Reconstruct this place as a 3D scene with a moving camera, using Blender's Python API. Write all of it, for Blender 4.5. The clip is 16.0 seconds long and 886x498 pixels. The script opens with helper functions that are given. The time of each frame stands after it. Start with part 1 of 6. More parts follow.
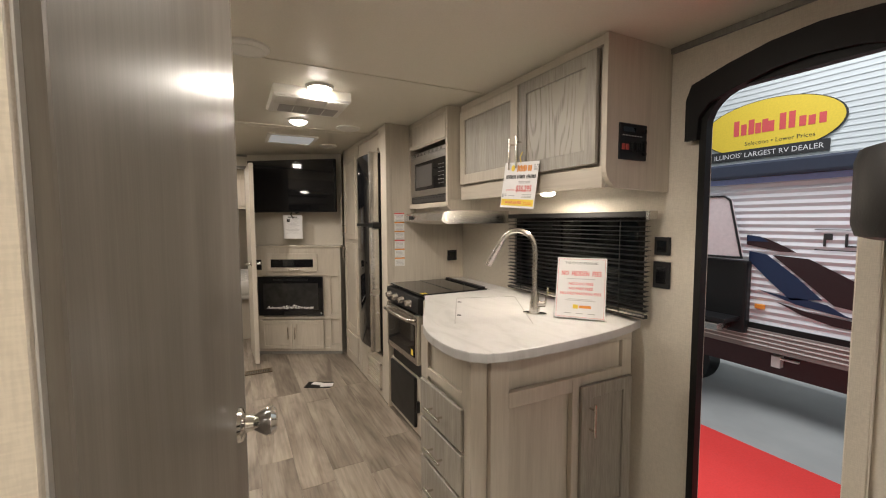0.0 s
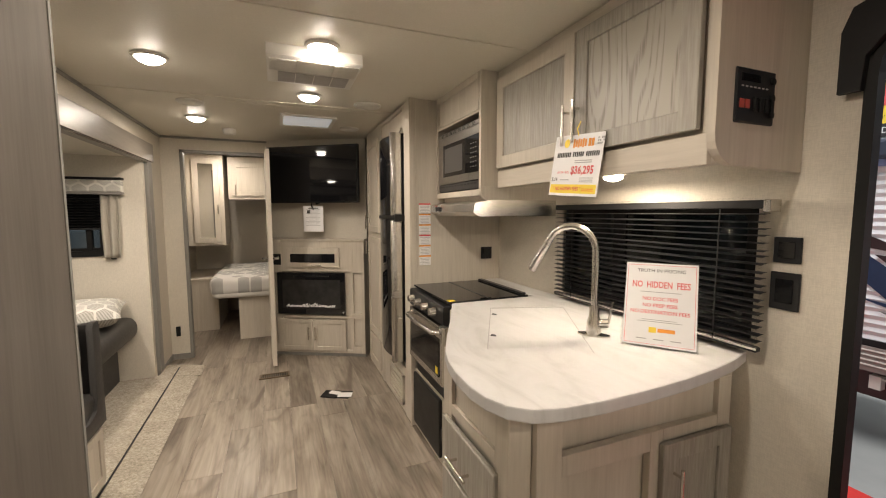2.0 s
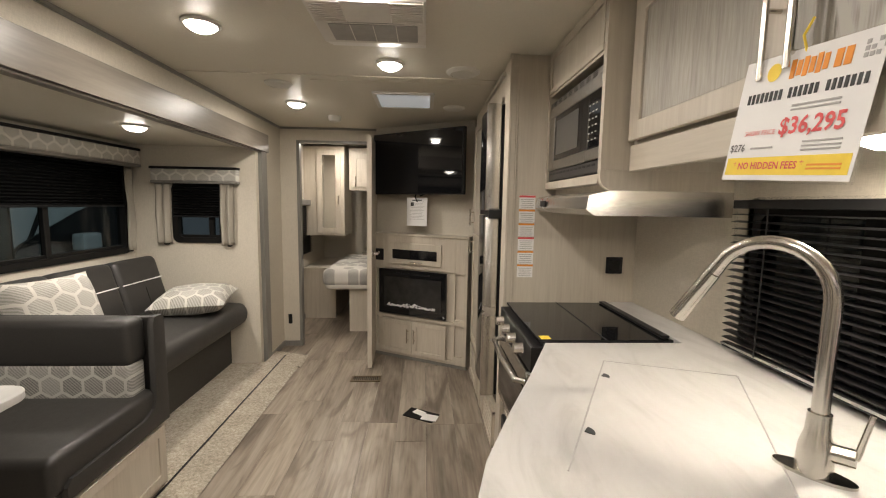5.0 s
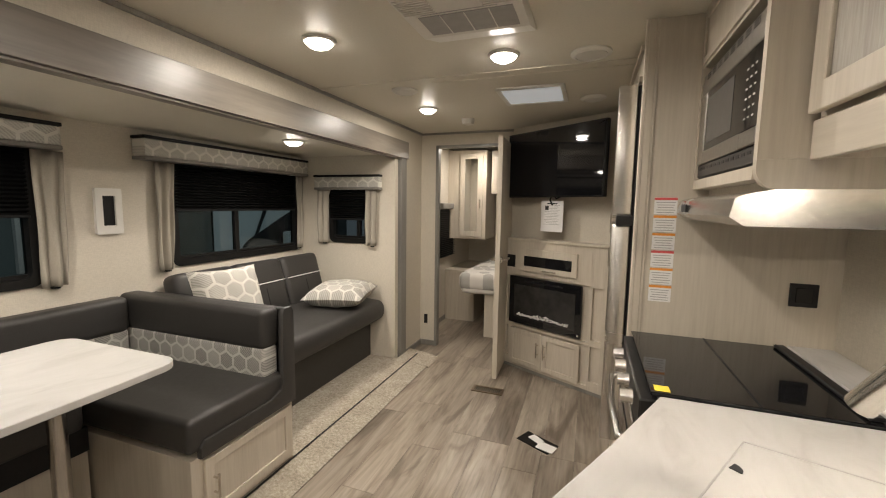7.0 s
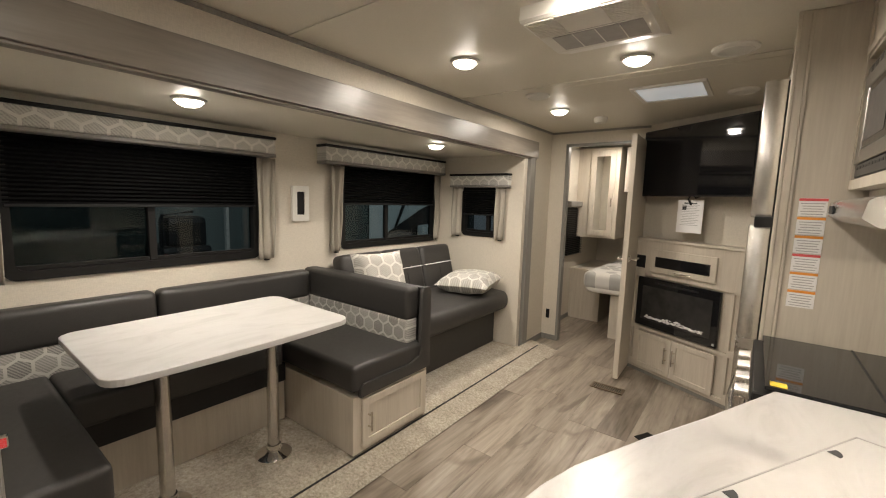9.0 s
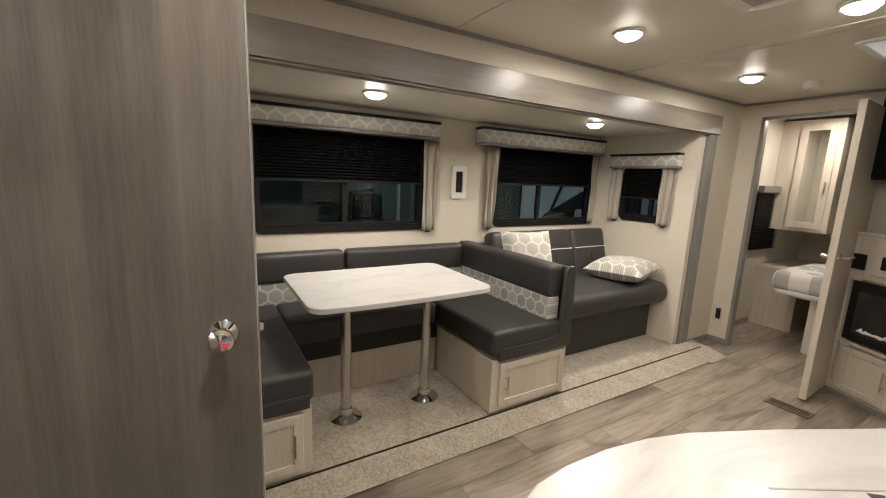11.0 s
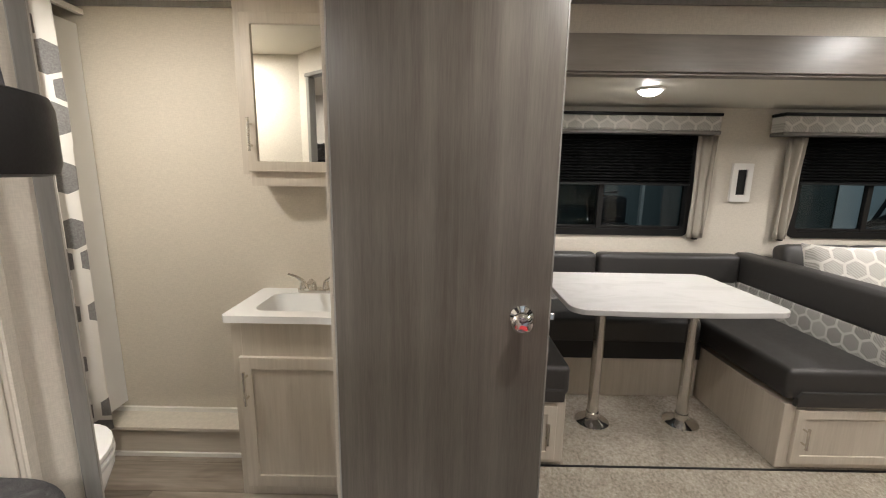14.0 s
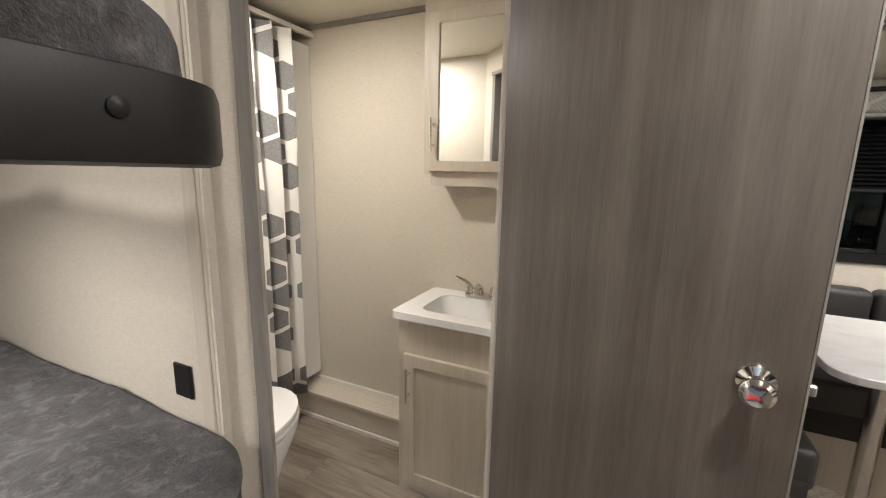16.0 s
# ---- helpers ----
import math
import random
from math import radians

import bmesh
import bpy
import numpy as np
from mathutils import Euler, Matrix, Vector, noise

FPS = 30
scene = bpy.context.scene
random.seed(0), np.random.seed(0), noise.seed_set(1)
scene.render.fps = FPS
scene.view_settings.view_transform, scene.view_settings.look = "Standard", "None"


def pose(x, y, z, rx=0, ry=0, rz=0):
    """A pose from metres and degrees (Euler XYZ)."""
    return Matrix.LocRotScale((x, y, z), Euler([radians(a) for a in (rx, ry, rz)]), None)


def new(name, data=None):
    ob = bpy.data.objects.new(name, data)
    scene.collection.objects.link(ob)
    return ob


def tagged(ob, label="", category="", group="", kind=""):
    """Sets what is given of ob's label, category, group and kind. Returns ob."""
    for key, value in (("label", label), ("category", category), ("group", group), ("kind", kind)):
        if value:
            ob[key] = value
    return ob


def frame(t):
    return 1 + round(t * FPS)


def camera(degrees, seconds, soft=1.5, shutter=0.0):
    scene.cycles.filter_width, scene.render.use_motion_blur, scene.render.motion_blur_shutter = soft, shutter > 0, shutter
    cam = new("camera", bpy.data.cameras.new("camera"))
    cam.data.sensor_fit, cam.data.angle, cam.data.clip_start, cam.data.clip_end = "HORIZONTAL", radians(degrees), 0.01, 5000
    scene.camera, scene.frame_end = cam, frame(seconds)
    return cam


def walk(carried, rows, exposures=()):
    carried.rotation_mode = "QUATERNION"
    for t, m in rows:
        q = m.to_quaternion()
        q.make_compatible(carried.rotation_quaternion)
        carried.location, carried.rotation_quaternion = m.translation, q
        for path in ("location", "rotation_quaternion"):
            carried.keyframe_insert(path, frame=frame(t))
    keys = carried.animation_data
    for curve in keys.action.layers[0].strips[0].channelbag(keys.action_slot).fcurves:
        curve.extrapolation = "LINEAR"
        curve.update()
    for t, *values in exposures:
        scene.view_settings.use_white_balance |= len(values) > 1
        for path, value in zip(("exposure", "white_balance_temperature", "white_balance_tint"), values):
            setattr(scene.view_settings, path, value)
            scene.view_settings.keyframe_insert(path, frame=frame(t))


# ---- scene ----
cam = camera(94.7, 16.0, soft=1.1)
PATH = [
    (0, 0.0001, -0.0001, 1.3450, 85.990, 0.230, -27.120),
    (0.5, 0.0524, 0.1212, 1.3552, 85.643, 0.300, -26.787),
    (1, 0.1011, 0.2208, 1.3533, 85.393, 0.231, -25.895),
    (1.5, 0.1328, 0.2859, 1.3496, 85.149, 0.118, -24.232),
    (2, 0.2129, 0.3730, 1.3469, 84.808, 0.107, -22.099),
    (2.5, 0.3350, 0.4762, 1.3576, 84.507, -0.005, -19.685),
    (3, 0.4343, 0.5537, 1.3515, 84.202, -0.207, -17.267),
    (5.5, 0.6197, 0.9443, 1.3536, 83.717, -1.064, 2.584),
    (6, 0.6875, 1.0089, 1.3614, 83.718, -1.074, 8.458),
    (6.5, 0.7690, 1.0659, 1.3661, 83.744, -0.930, 14.397),
    (7, 0.8047, 1.0812, 1.3622, 83.826, -0.817, 19.928),
    (7.5, 0.8200, 1.0263, 1.3654, 83.897, -0.772, 24.884),
    (8, 0.8498, 0.9635, 1.3625, 83.914, -0.955, 29.246),
    (8.5, 0.8774, 0.9052, 1.3637, 83.620, -1.256, 33.245),
    (11, 1.0316, 0.8122, 1.3360, 80.037, -2.308, 59.282),
    (11.5, 1.0475, 0.7857, 1.3349, 79.715, -2.050, 65.786),
    (12, 1.0476, 0.7565, 1.3341, 79.658, -1.736, 72.020),
    (12.5, 1.0440, 0.7207, 1.3360, 79.692, -1.329, 77.664),
    (13, 1.0513, 0.6818, 1.3374, 79.714, -1.027, 82.565),
    (13.5, 1.0560, 0.6628, 1.3355, 79.646, -0.898, 86.807),
    (14, 1.0481, 0.6372, 1.3353, 79.463, -0.850, 90.457),
    (14.5, 0.9982, 0.5821, 1.3328, 79.347, -0.889, 94.536),
    (15, 0.9595, 0.5390, 1.3311, 79.304, -0.905, 100.023),
    (15.5, 0.9211, 0.5505, 1.3299, 79.329, -0.939, 107.163),
    (16, 0.8742, 0.6180, 1.3239, 79.456, -1.118, 115.407),
]
walk(cam, [(t, pose(x, y, z, rx, ry, rz)) for t, x, y, z, rx, ry, rz in PATH],
     exposures=[(0.0, 0.40, 6600, 11), (1.0, 0.52, 6850, 12), (2.0, 0.52, 6900, 12), (3.0, 0.40, 6750, 11), (5.5, 0.37, 6550, 10), (7.0, 0.46, 6600, 10), (8.5, 0.53, 6650, 10), (11.0, 0.58, 6500, 10), (12.5, 0.55, 6050, 10), (16.0, 0.59, 6050, 11)])

# ---- world and lights ----
world = bpy.data.worlds.new("hall_sky")
scene.world = world
world.use_nodes = True
world.node_tree.nodes["Background"].inputs[0].default_value = (0.75, 0.85, 1.0, 1)
world.node_tree.nodes["Background"].inputs[1].default_value = 0.15


def lamp(kind, m, watts, colour, size=0.1, sy=None, spread=180):
    d = bpy.data.lights.new("lamp", kind)
    d.energy, d.color = watts, colour
    if kind == "AREA":
        d.shape = "DISK" if sy is None else "RECTANGLE"
        d.size = size
        if sy:
            d.size_y = sy
        d.spread = radians(spread)
    else:
        d.shadow_soft_size = size
    ob = new("lamp", d)
    ob.matrix_basis = m
    return ob


WARM = (1.0, 0.915, 0.82)
CEIL = 2.02
PUCKS = [(-0.27, 2.54), (0.41, 2.92), (-0.29, 3.77), (0.41, 2.155), (0.45, 0.98)]
for px_, py_ in PUCKS:
    lamp("AREA", pose(px_, py_, CEIL - 0.040), 5.0 if py_ > 1 else 6.8, WARM, 0.085)
SLIDE_PUCKS = [(-1.11, 1.65), (-1.05, 3.31)]
for px_, py_ in SLIDE_PUCKS:
    lamp("AREA", pose(px_, py_, 1.722), 6.5, WARM, 0.085, spread=152)
lamp("AREA", pose(-0.05, -0.62, 2.0), 9.3, (1.0, 0.91, 0.78), 0.10)
lamp("AREA", pose(-0.3, 5.35, 1.99), 7, WARM, 0.10)
lamp("AREA", pose(0.95, -0.55, 1.99), 8, WARM, 0.10)
lamp("AREA", pose(1.0, -0.6, 1.29), 10, WARM, 0.09)
lamp("AREA", pose(1.36, 1.54, 1.45), 4.6, (1.0, 0.88, 0.72), 0.07)
lamp("AREA", pose(3.9, 1.6, 4.6), 205, (0.93, 0.96, 1.0), 2.2, 5.0)
# unseen extra lamp, added to brighten the hall wall behind the trailer
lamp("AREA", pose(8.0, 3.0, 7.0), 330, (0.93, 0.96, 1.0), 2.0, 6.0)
lamp("AREA", pose(-4.4, 5.2, 4.4), 52, (0.88, 0.96, 0.96), 2.0, 9.0)

# ---- materials ----
def material(name, rough=0.5, metal=0.0):
    m = bpy.data.materials.new(name)
    m.use_nodes = True
    b = m.node_tree.nodes["Principled BSDF"]
    b.inputs["Roughness"].default_value = rough
    b.inputs["Metallic"].default_value = metal
    return m, m.node_tree, b


def node(nt, kind, **kw):
    n = nt.nodes.new(kind)
    for k, v in kw.items():
        n.inputs[k.replace("_", " ")].default_value = v
    return n


def coords(nt, scale, rot=(0, 0, 0), island=0.0):
    """Object coordinates in metres, stretched, with a shift that differs by object."""
    tc = nt.nodes.new("ShaderNodeTexCoord")
    mp = nt.nodes.new("ShaderNodeMapping")
    mp.inputs["Scale"].default_value = scale
    mp.inputs["Rotation"].default_value = rot
    nt.links.new(tc.outputs["Object"], mp.inputs["Vector"])
    if island:
        oi = nt.nodes.new("ShaderNodeObjectInfo")
        mul = nt.nodes.new("ShaderNodeMath")
        mul.operation = "MULTIPLY"
        mul.inputs[1].default_value = island
        nt.links.new(oi.outputs["Random"], mul.inputs[0])
        nt.links.new(mul.outputs[0], mp.inputs["Location"])
    return mp.outputs["Vector"]


def ramp(nt, fac, stops):
    r = nt.nodes.new("ShaderNodeValToRGB")
    while len(r.color_ramp.elements) < len(stops):
        r.color_ramp.elements.new(0.5)
    for e, (p, c) in zip(r.color_ramp.elements, stops):
        e.position, e.color = p, (*c, 1) if len(c) == 3 else c
    nt.links.new(fac, r.inputs["Fac"])
    return r.outputs["Color"]


def mixc(nt, fac, a, b, mode="MIX"):
    m = nt.nodes.new("ShaderNodeMix")
    m.data_type, m.blend_type = "RGBA", mode
    for i, v in ((0, fac), (6, a), (7, b)):
        if isinstance(v, (int, float)):
            m.inputs[i].default_value = v
        elif isinstance(v, tuple):
            m.inputs[i].default_value = (*v, 1)
        else:
            nt.links.new(v, m.inputs[i])
    return m.outputs[2]


def bump(nt, b, height, strength=0.2, distance=0.002):
    n = node(nt, "ShaderNodeBump", Strength=strength, Distance=distance)
    nt.links.new(height, n.inputs["Height"])
    nt.links.new(n.outputs["Normal"], b.inputs["Normal"])


def noise_tex(nt, vec, scale, detail=4, rough=0.55, dist=0.0):
    n = node(nt, "ShaderNodeTexNoise", Scale=scale, Detail=detail, Roughness=rough, Distortion=dist)
    nt.links.new(vec, n.inputs["Vector"])
    return n.outputs["Fac"]


def plain(name, colour, rough=0.5, metal=0.0, vary=0.06, scale=30, bumps=0.0, dist=0.001):
    m, nt, b = material(name, rough, metal)
    v = coords(nt, (1, 1, 1), island=3.0)
    f = noise_tex(nt, v, scale)
    dark = tuple(c * (1 - vary) for c in colour)
    light = tuple(min(1, c * (1 + vary)) for c in colour)
    nt.links.new(ramp(nt, f, [(0.3, dark), (0.7, light)]), b.inputs["Base Color"])
    g = noise_tex(nt, v, scale * 0.15)
    r = nt.nodes.new("ShaderNodeMapRange")
    r.inputs[3].default_value, r.inputs[4].default_value = rough * 0.85, min(1, rough * 1.15)
    nt.links.new(g, r.inputs[0])
    nt.links.new(r.outputs[0], b.inputs["Roughness"])
    if bumps:
        bump(nt, b, f, bumps, dist)
    return m


def wood(name, base, dark, light, scale=(28, 28, 1.6), rough=0.42, island=5.0, fine=0.5, bumps=0.12, blotch=0.35):
    """Straight-grained wood-look film; the grain runs along the axis with the small scale."""
    m, nt, b = material(name, rough)
    v = coords(nt, scale, island=island)
    a = noise_tex(nt, v, 1.0, 5, 0.62, 0.4)
    v2 = coords(nt, tuple(s * 4.2 for s in scale), island=island)
    c = noise_tex(nt, v2, 1.0, 3, 0.6)
    v3 = coords(nt, tuple(max(s * 0.13, 0.9) for s in scale), island=island)
    d = noise_tex(nt, v3, 1.0, 2)
    col = ramp(nt, a, [(0.28, dark), (0.5, base), (0.74, light)])
    col = mixc(nt, fine, col, ramp(nt, c, [(0.3, dark), (0.65, light)]), "MIX") if fine else col
    col = mixc(nt, blotch, col, ramp(nt, d, [(0.35, dark), (0.65, light)]), "MIX")
    nt.links.new(col, b.inputs["Base Color"])
    bump(nt, b, c, bumps, 0.0006)
    return m


def oak(name, light, dark, scale=(7, 7, 1.0), lines=34.0, strength=0.8):
    """Flat-sawn oak: the contours of a smooth field give arched grain."""
    m, nt, b = material(name, 0.42)
    f = noise_tex(nt, coords(nt, scale, island=7.0), 1.0, 1, 0.4, 0.15)
    mul = nt.nodes.new("ShaderNodeMath")
    mul.operation = "MULTIPLY"
    mul.inputs[1].default_value = lines * 3.1416
    nt.links.new(f, mul.inputs[0])
    sn = nt.nodes.new("ShaderNodeMath")
    sn.operation = "SINE"
    nt.links.new(mul.outputs[0], sn.inputs[0])
    pores = noise_tex(nt, coords(nt, (220, 220, 9), island=7.0), 1.0, 2)
    mr = nt.nodes.new("ShaderNodeMapRange")
    mr.inputs[1].default_value, mr.inputs[2].default_value = 0.2, 1.0
    nt.links.new(sn.outputs[0], mr.inputs[0])
    k = nt.nodes.new("ShaderNodeMath")
    k.operation = "MULTIPLY"
    nt.links.new(mr.outputs[0], k.inputs[0])
    nt.links.new(ramp(nt, pores, [(0.38, (0.1, 0.1, 0.1)), (0.6, (1, 1, 1))]), k.inputs[1])
    s2 = nt.nodes.new("ShaderNodeMath")
    s2.operation = "MULTIPLY"
    s2.inputs[1].default_value = strength
    nt.links.new(k.outputs[0], s2.inputs[0])
    big = noise_tex(nt, coords(nt, (3, 3, 3)), 1.0, 2)
    base = mixc(nt, 0.5, light, ramp(nt, big, [(0.35, tuple(c * 0.88 for c in light)), (0.65, light)]))
    nt.links.new(mixc(nt, s2.outputs[0], base, dark), b.inputs["Base Color"])
    bump(nt, b, k.outputs[0], 0.25, 0.0005)
    return m


def linen(name, colour, rough=0.6, vary=0.10, pitch=420, bumps=0.12):
    """Wall vinyl with a fine woven print."""
    m, nt, b = material(name, rough)
    h = noise_tex(nt, coords(nt, (pitch * 0.12, pitch * 0.12, pitch)), 1.0, 2)
    w = noise_tex(nt, coords(nt, (pitch, pitch, pitch * 0.12)), 1.0, 2)
    s = nt.nodes.new("ShaderNodeMath")
    s.operation = "ADD"
    nt.links.new(h, s.inputs[0])
    nt.links.new(w, s.inputs[1])
    big = noise_tex(nt, coords(nt, (1, 1, 1)), 1.7, 3)
    dark = tuple(c * (1 - vary) for c in colour)
    light = tuple(min(1, c * (1 + vary * 0.6)) for c in colour)
    k = nt.nodes.new("ShaderNodeMapRange")
    k.inputs[1].default_value, k.inputs[2].default_value = 0.7, 1.3
    nt.links.new(s.outputs[0], k.inputs[0])
    col = ramp(nt, k.outputs[0], [(0.2, dark), (0.8, light)])
    col = mixc(nt, 0.25, col, ramp(nt, big, [(0.35, dark), (0.65, light)]))
    nt.links.new(col, b.inputs["Base Color"])
    bump(nt, b, k.outputs[0], bumps, 0.0004)
    return m


def hexes(name, ground, dark, mid, pitch=0.06, rough=0.85, axes=(0, 2), fill=False):
    """Printed fabric: rows of hexagons, some hatched, on a pale ground."""
    m, nt, b = material(name, rough)
    v = coords(nt, (1, 1, 1))
    sep = nt.nodes.new("ShaderNodeSeparateXYZ")
    nt.links.new(v, sep.inputs[0])

    def mth(op, a, c=None, d=None):
        n = nt.nodes.new("ShaderNodeMath")
        n.operation = op
        for i, q in enumerate((a, c, d)):
            if q is None:
                continue
            if isinstance(q, (int, float)):
                n.inputs[i].default_value = q
            else:
                nt.links.new(q, n.inputs[i])
        return n.outputs[0]

    x = mth("DIVIDE", mth("ADD", sep.outputs[axes[0]], 10), pitch)
    y = mth("DIVIDE", mth("ADD", sep.outputs[axes[1]], 10), pitch)
    R3 = 1.7320508

    def cell(ox, oy):
        gx = mth("SUBTRACT", mth("MODULO", mth("ADD", x, ox), 1.0), 0.5)
        gy = mth("SUBTRACT", mth("MODULO", mth("ADD", y, oy), R3), R3 / 2)
        ax, ay = mth("ABSOLUTE", gx), mth("ABSOLUTE", gy)
        d = mth("MAXIMUM", ax, mth("ADD", mth("MULTIPLY", ax, 0.5), mth("MULTIPLY", ay, 0.8660254)))
        idx = mth("FLOOR", mth("ADD", x, ox))
        idy = mth("FLOOR", mth("DIVIDE", mth("ADD", y, oy), R3))
        key = mth("FRACT", mth("MULTIPLY", mth("SINE", mth("ADD", mth("MULTIPLY", idx, 12.9898), mth("MULTIPLY", idy, 78.233 + ox * 7))), 43758.5))
        return d, key

    d1, k1 = cell(0, 0)
    d2, k2 = cell(0.5, R3 / 2)
    first = mth("LESS_THAN", d1, d2)
    d = mth("MINIMUM", d1, d2)
    key = mth("ADD", mth("MULTIPLY", first, k1), mth("MULTIPLY", mth("SUBTRACT", 1.0, first), k2))
    hatch = noise_tex(nt, coords(nt, (150, 150, 150)), 1.0, 4, 0.7)
    stripe = mth("GREATER_THAN", mth("FRACT", mth("MULTIPLY", mth("ADD", mth("ADD", x, y), mth("MULTIPLY", key, 3.0)), 6.0)), 0.5)
    inside = mth("LESS_THAN", d, 0.43)
    if fill:
        shown = mth("MULTIPLY", inside, mth("GREATER_THAN", key, 0.35))
        tone = ramp(nt, hatch, [(0.35, dark), (0.7, mid)])
    else:
        body = mth("MULTIPLY", inside, mth("ADD", mth("MULTIPLY", stripe, 0.45), 0.55))
        shown = mth("MULTIPLY", body, mth("ADD", mth("MULTIPLY", key, 0.40), 0.50))
        tone = ramp(nt, hatch, [(0.3, dark), (0.75, mid)])
    col = mixc(nt, shown, ground, tone)
    nt.links.new(col, b.inputs["Base Color"])
    bump(nt, b, hatch, 0.25, 0.0006)
    return m


def glow(name, colour, strength):
    m, nt, b = material(name)
    b.inputs["Base Color"].default_value = (*colour, 1)
    b.inputs["Emission Color"].default_value = (*colour, 1)
    b.inputs["Emission Strength"].default_value = strength
    return m


def stained_wood():
    """Grey-brown door film: wide vertical staves, fine streaks and cloudy smudges, with a patchy gloss."""
    m, nt, b = material("grey_brown_wood", 0.3)
    wide = noise_tex(nt, coords(nt, (15, 15, 0.55), island=5.0), 1.0, 2, 0.5, 0.1)
    streak = noise_tex(nt, coords(nt, (70, 70, 2.0), island=5.0), 1.0, 4, 0.6)
    fine = noise_tex(nt, coords(nt, (330, 330, 14), island=5.0), 1.0, 3, 0.6)
    cloud = noise_tex(nt, coords(nt, (7.0, 7.0, 2.6), island=5.0), 1.0, 3, 0.5)
    dark, mid, pale = (0.050, 0.042, 0.034), (0.110, 0.097, 0.081), (0.190, 0.170, 0.146)
    col = ramp(nt, wide, [(0.28, dark), (0.5, mid), (0.72, pale)])
    col = mixc(nt, 0.36, col, ramp(nt, streak, [(0.28, dark), (0.5, mid), (0.72, pale)]))
    col = mixc(nt, 0.34, col, ramp(nt, cloud, [(0.22, dark), (0.5, mid), (0.80, pale)]))
    col = mixc(nt, 0.14, col, ramp(nt, fine, [(0.35, dark), (0.65, pale)]))
    nt.links.new(col, b.inputs["Base Color"])
    gloss = nt.nodes.new("ShaderNodeMapRange")
    gloss.inputs[1].default_value, gloss.inputs[2].default_value = 0.1, 0.9
    gloss.inputs[3].default_value, gloss.inputs[4].default_value = 0.24, 0.40
    nt.links.new(cloud, gloss.inputs[0])
    nt.links.new(gloss.outputs[0], b.inputs["Roughness"])
    bump(nt, b, streak, 0.06, 0.0005)
    return m


def dull(m, level):
    """Lowers the sheen of a matt black surface."""
    m.node_tree.nodes["Principled BSDF"].inputs["Specular IOR Level"].default_value = level
    return m


WALL = linen("wall_vinyl", (0.59, 0.54, 0.455))
CEILM = plain("ceiling_vinyl", (0.67, 0.63, 0.54), 0.45, vary=0.03, scale=140, bumps=0.1)
CAB = wood("greige_wood", (0.52, 0.465, 0.385), (0.42, 0.37, 0.30), (0.60, 0.545, 0.46), blotch=0.3, fine=0.35)
CABH = wood("greige_wood_across", (0.52, 0.465, 0.385), (0.42, 0.37, 0.30), (0.60, 0.545, 0.46), scale=(1.6, 1.6, 28), blotch=0.3, fine=0.35)
DOORW = stained_wood()
ALU = plain("satin_aluminium_trim", (0.50, 0.49, 0.46), 0.35, 0.3, 0.04, 50)
BEAMW = wood("grey_brown_wood_along", (0.21, 0.185, 0.155), (0.12, 0.10, 0.082), (0.30, 0.27, 0.23), scale=(18, 1.6, 18), rough=0.34, blotch=0.5, fine=0.25)
OAKQ = wood("grey_oak_frame", (0.33, 0.305, 0.26), (0.20, 0.18, 0.15), (0.42, 0.39, 0.335), scale=(34, 34, 2.6), rough=0.42, blotch=0.2, fine=0.5, bumps=0.2)
TRIMW = wood("grey_trim", (0.22, 0.21, 0.19), (0.16, 0.152, 0.138), (0.28, 0.268, 0.245), rough=0.33)
DSTEEL = plain("dark_brushed_steel", (0.36, 0.345, 0.32), 0.30, 1.0, 0.08, 60)
STEEL = plain("brushed_steel", (0.62, 0.60, 0.57), 0.26, 1.0, 0.08, 60)
CHROME = plain("chrome", (0.80, 0.79, 0.77), 0.08, 1.0, 0.02, 20)
NICKEL = plain("satin_nickel", (0.66, 0.63, 0.58), 0.22, 1.0, 0.04, 40)
BLACKG = plain("black_glass", (0.008, 0.008, 0.009), 0.04, 0.0, 0.05, 20)
BLACKP = dull(plain("black_plastic", (0.009, 0.009, 0.0095), 0.42, 0.0, 0.15, 80), 0.35)
FRAMEB = dull(plain("dark_bronze_frame", (0.007, 0.0065, 0.006), 0.5, 0.0, 0.1, 60), 0.25)
WHITEP = plain("white_plastic", (0.74, 0.72, 0.67), 0.35, 0.0, 0.02, 30)
PORC = plain("white_glossy_basin", (0.80, 0.80, 0.79), 0.12, 0.0, 0.01, 10)
LEATHER = plain("black_leatherette", (0.033, 0.031, 0.029), 0.46, 0.0, 0.14, 260, 0.35, 0.0008)
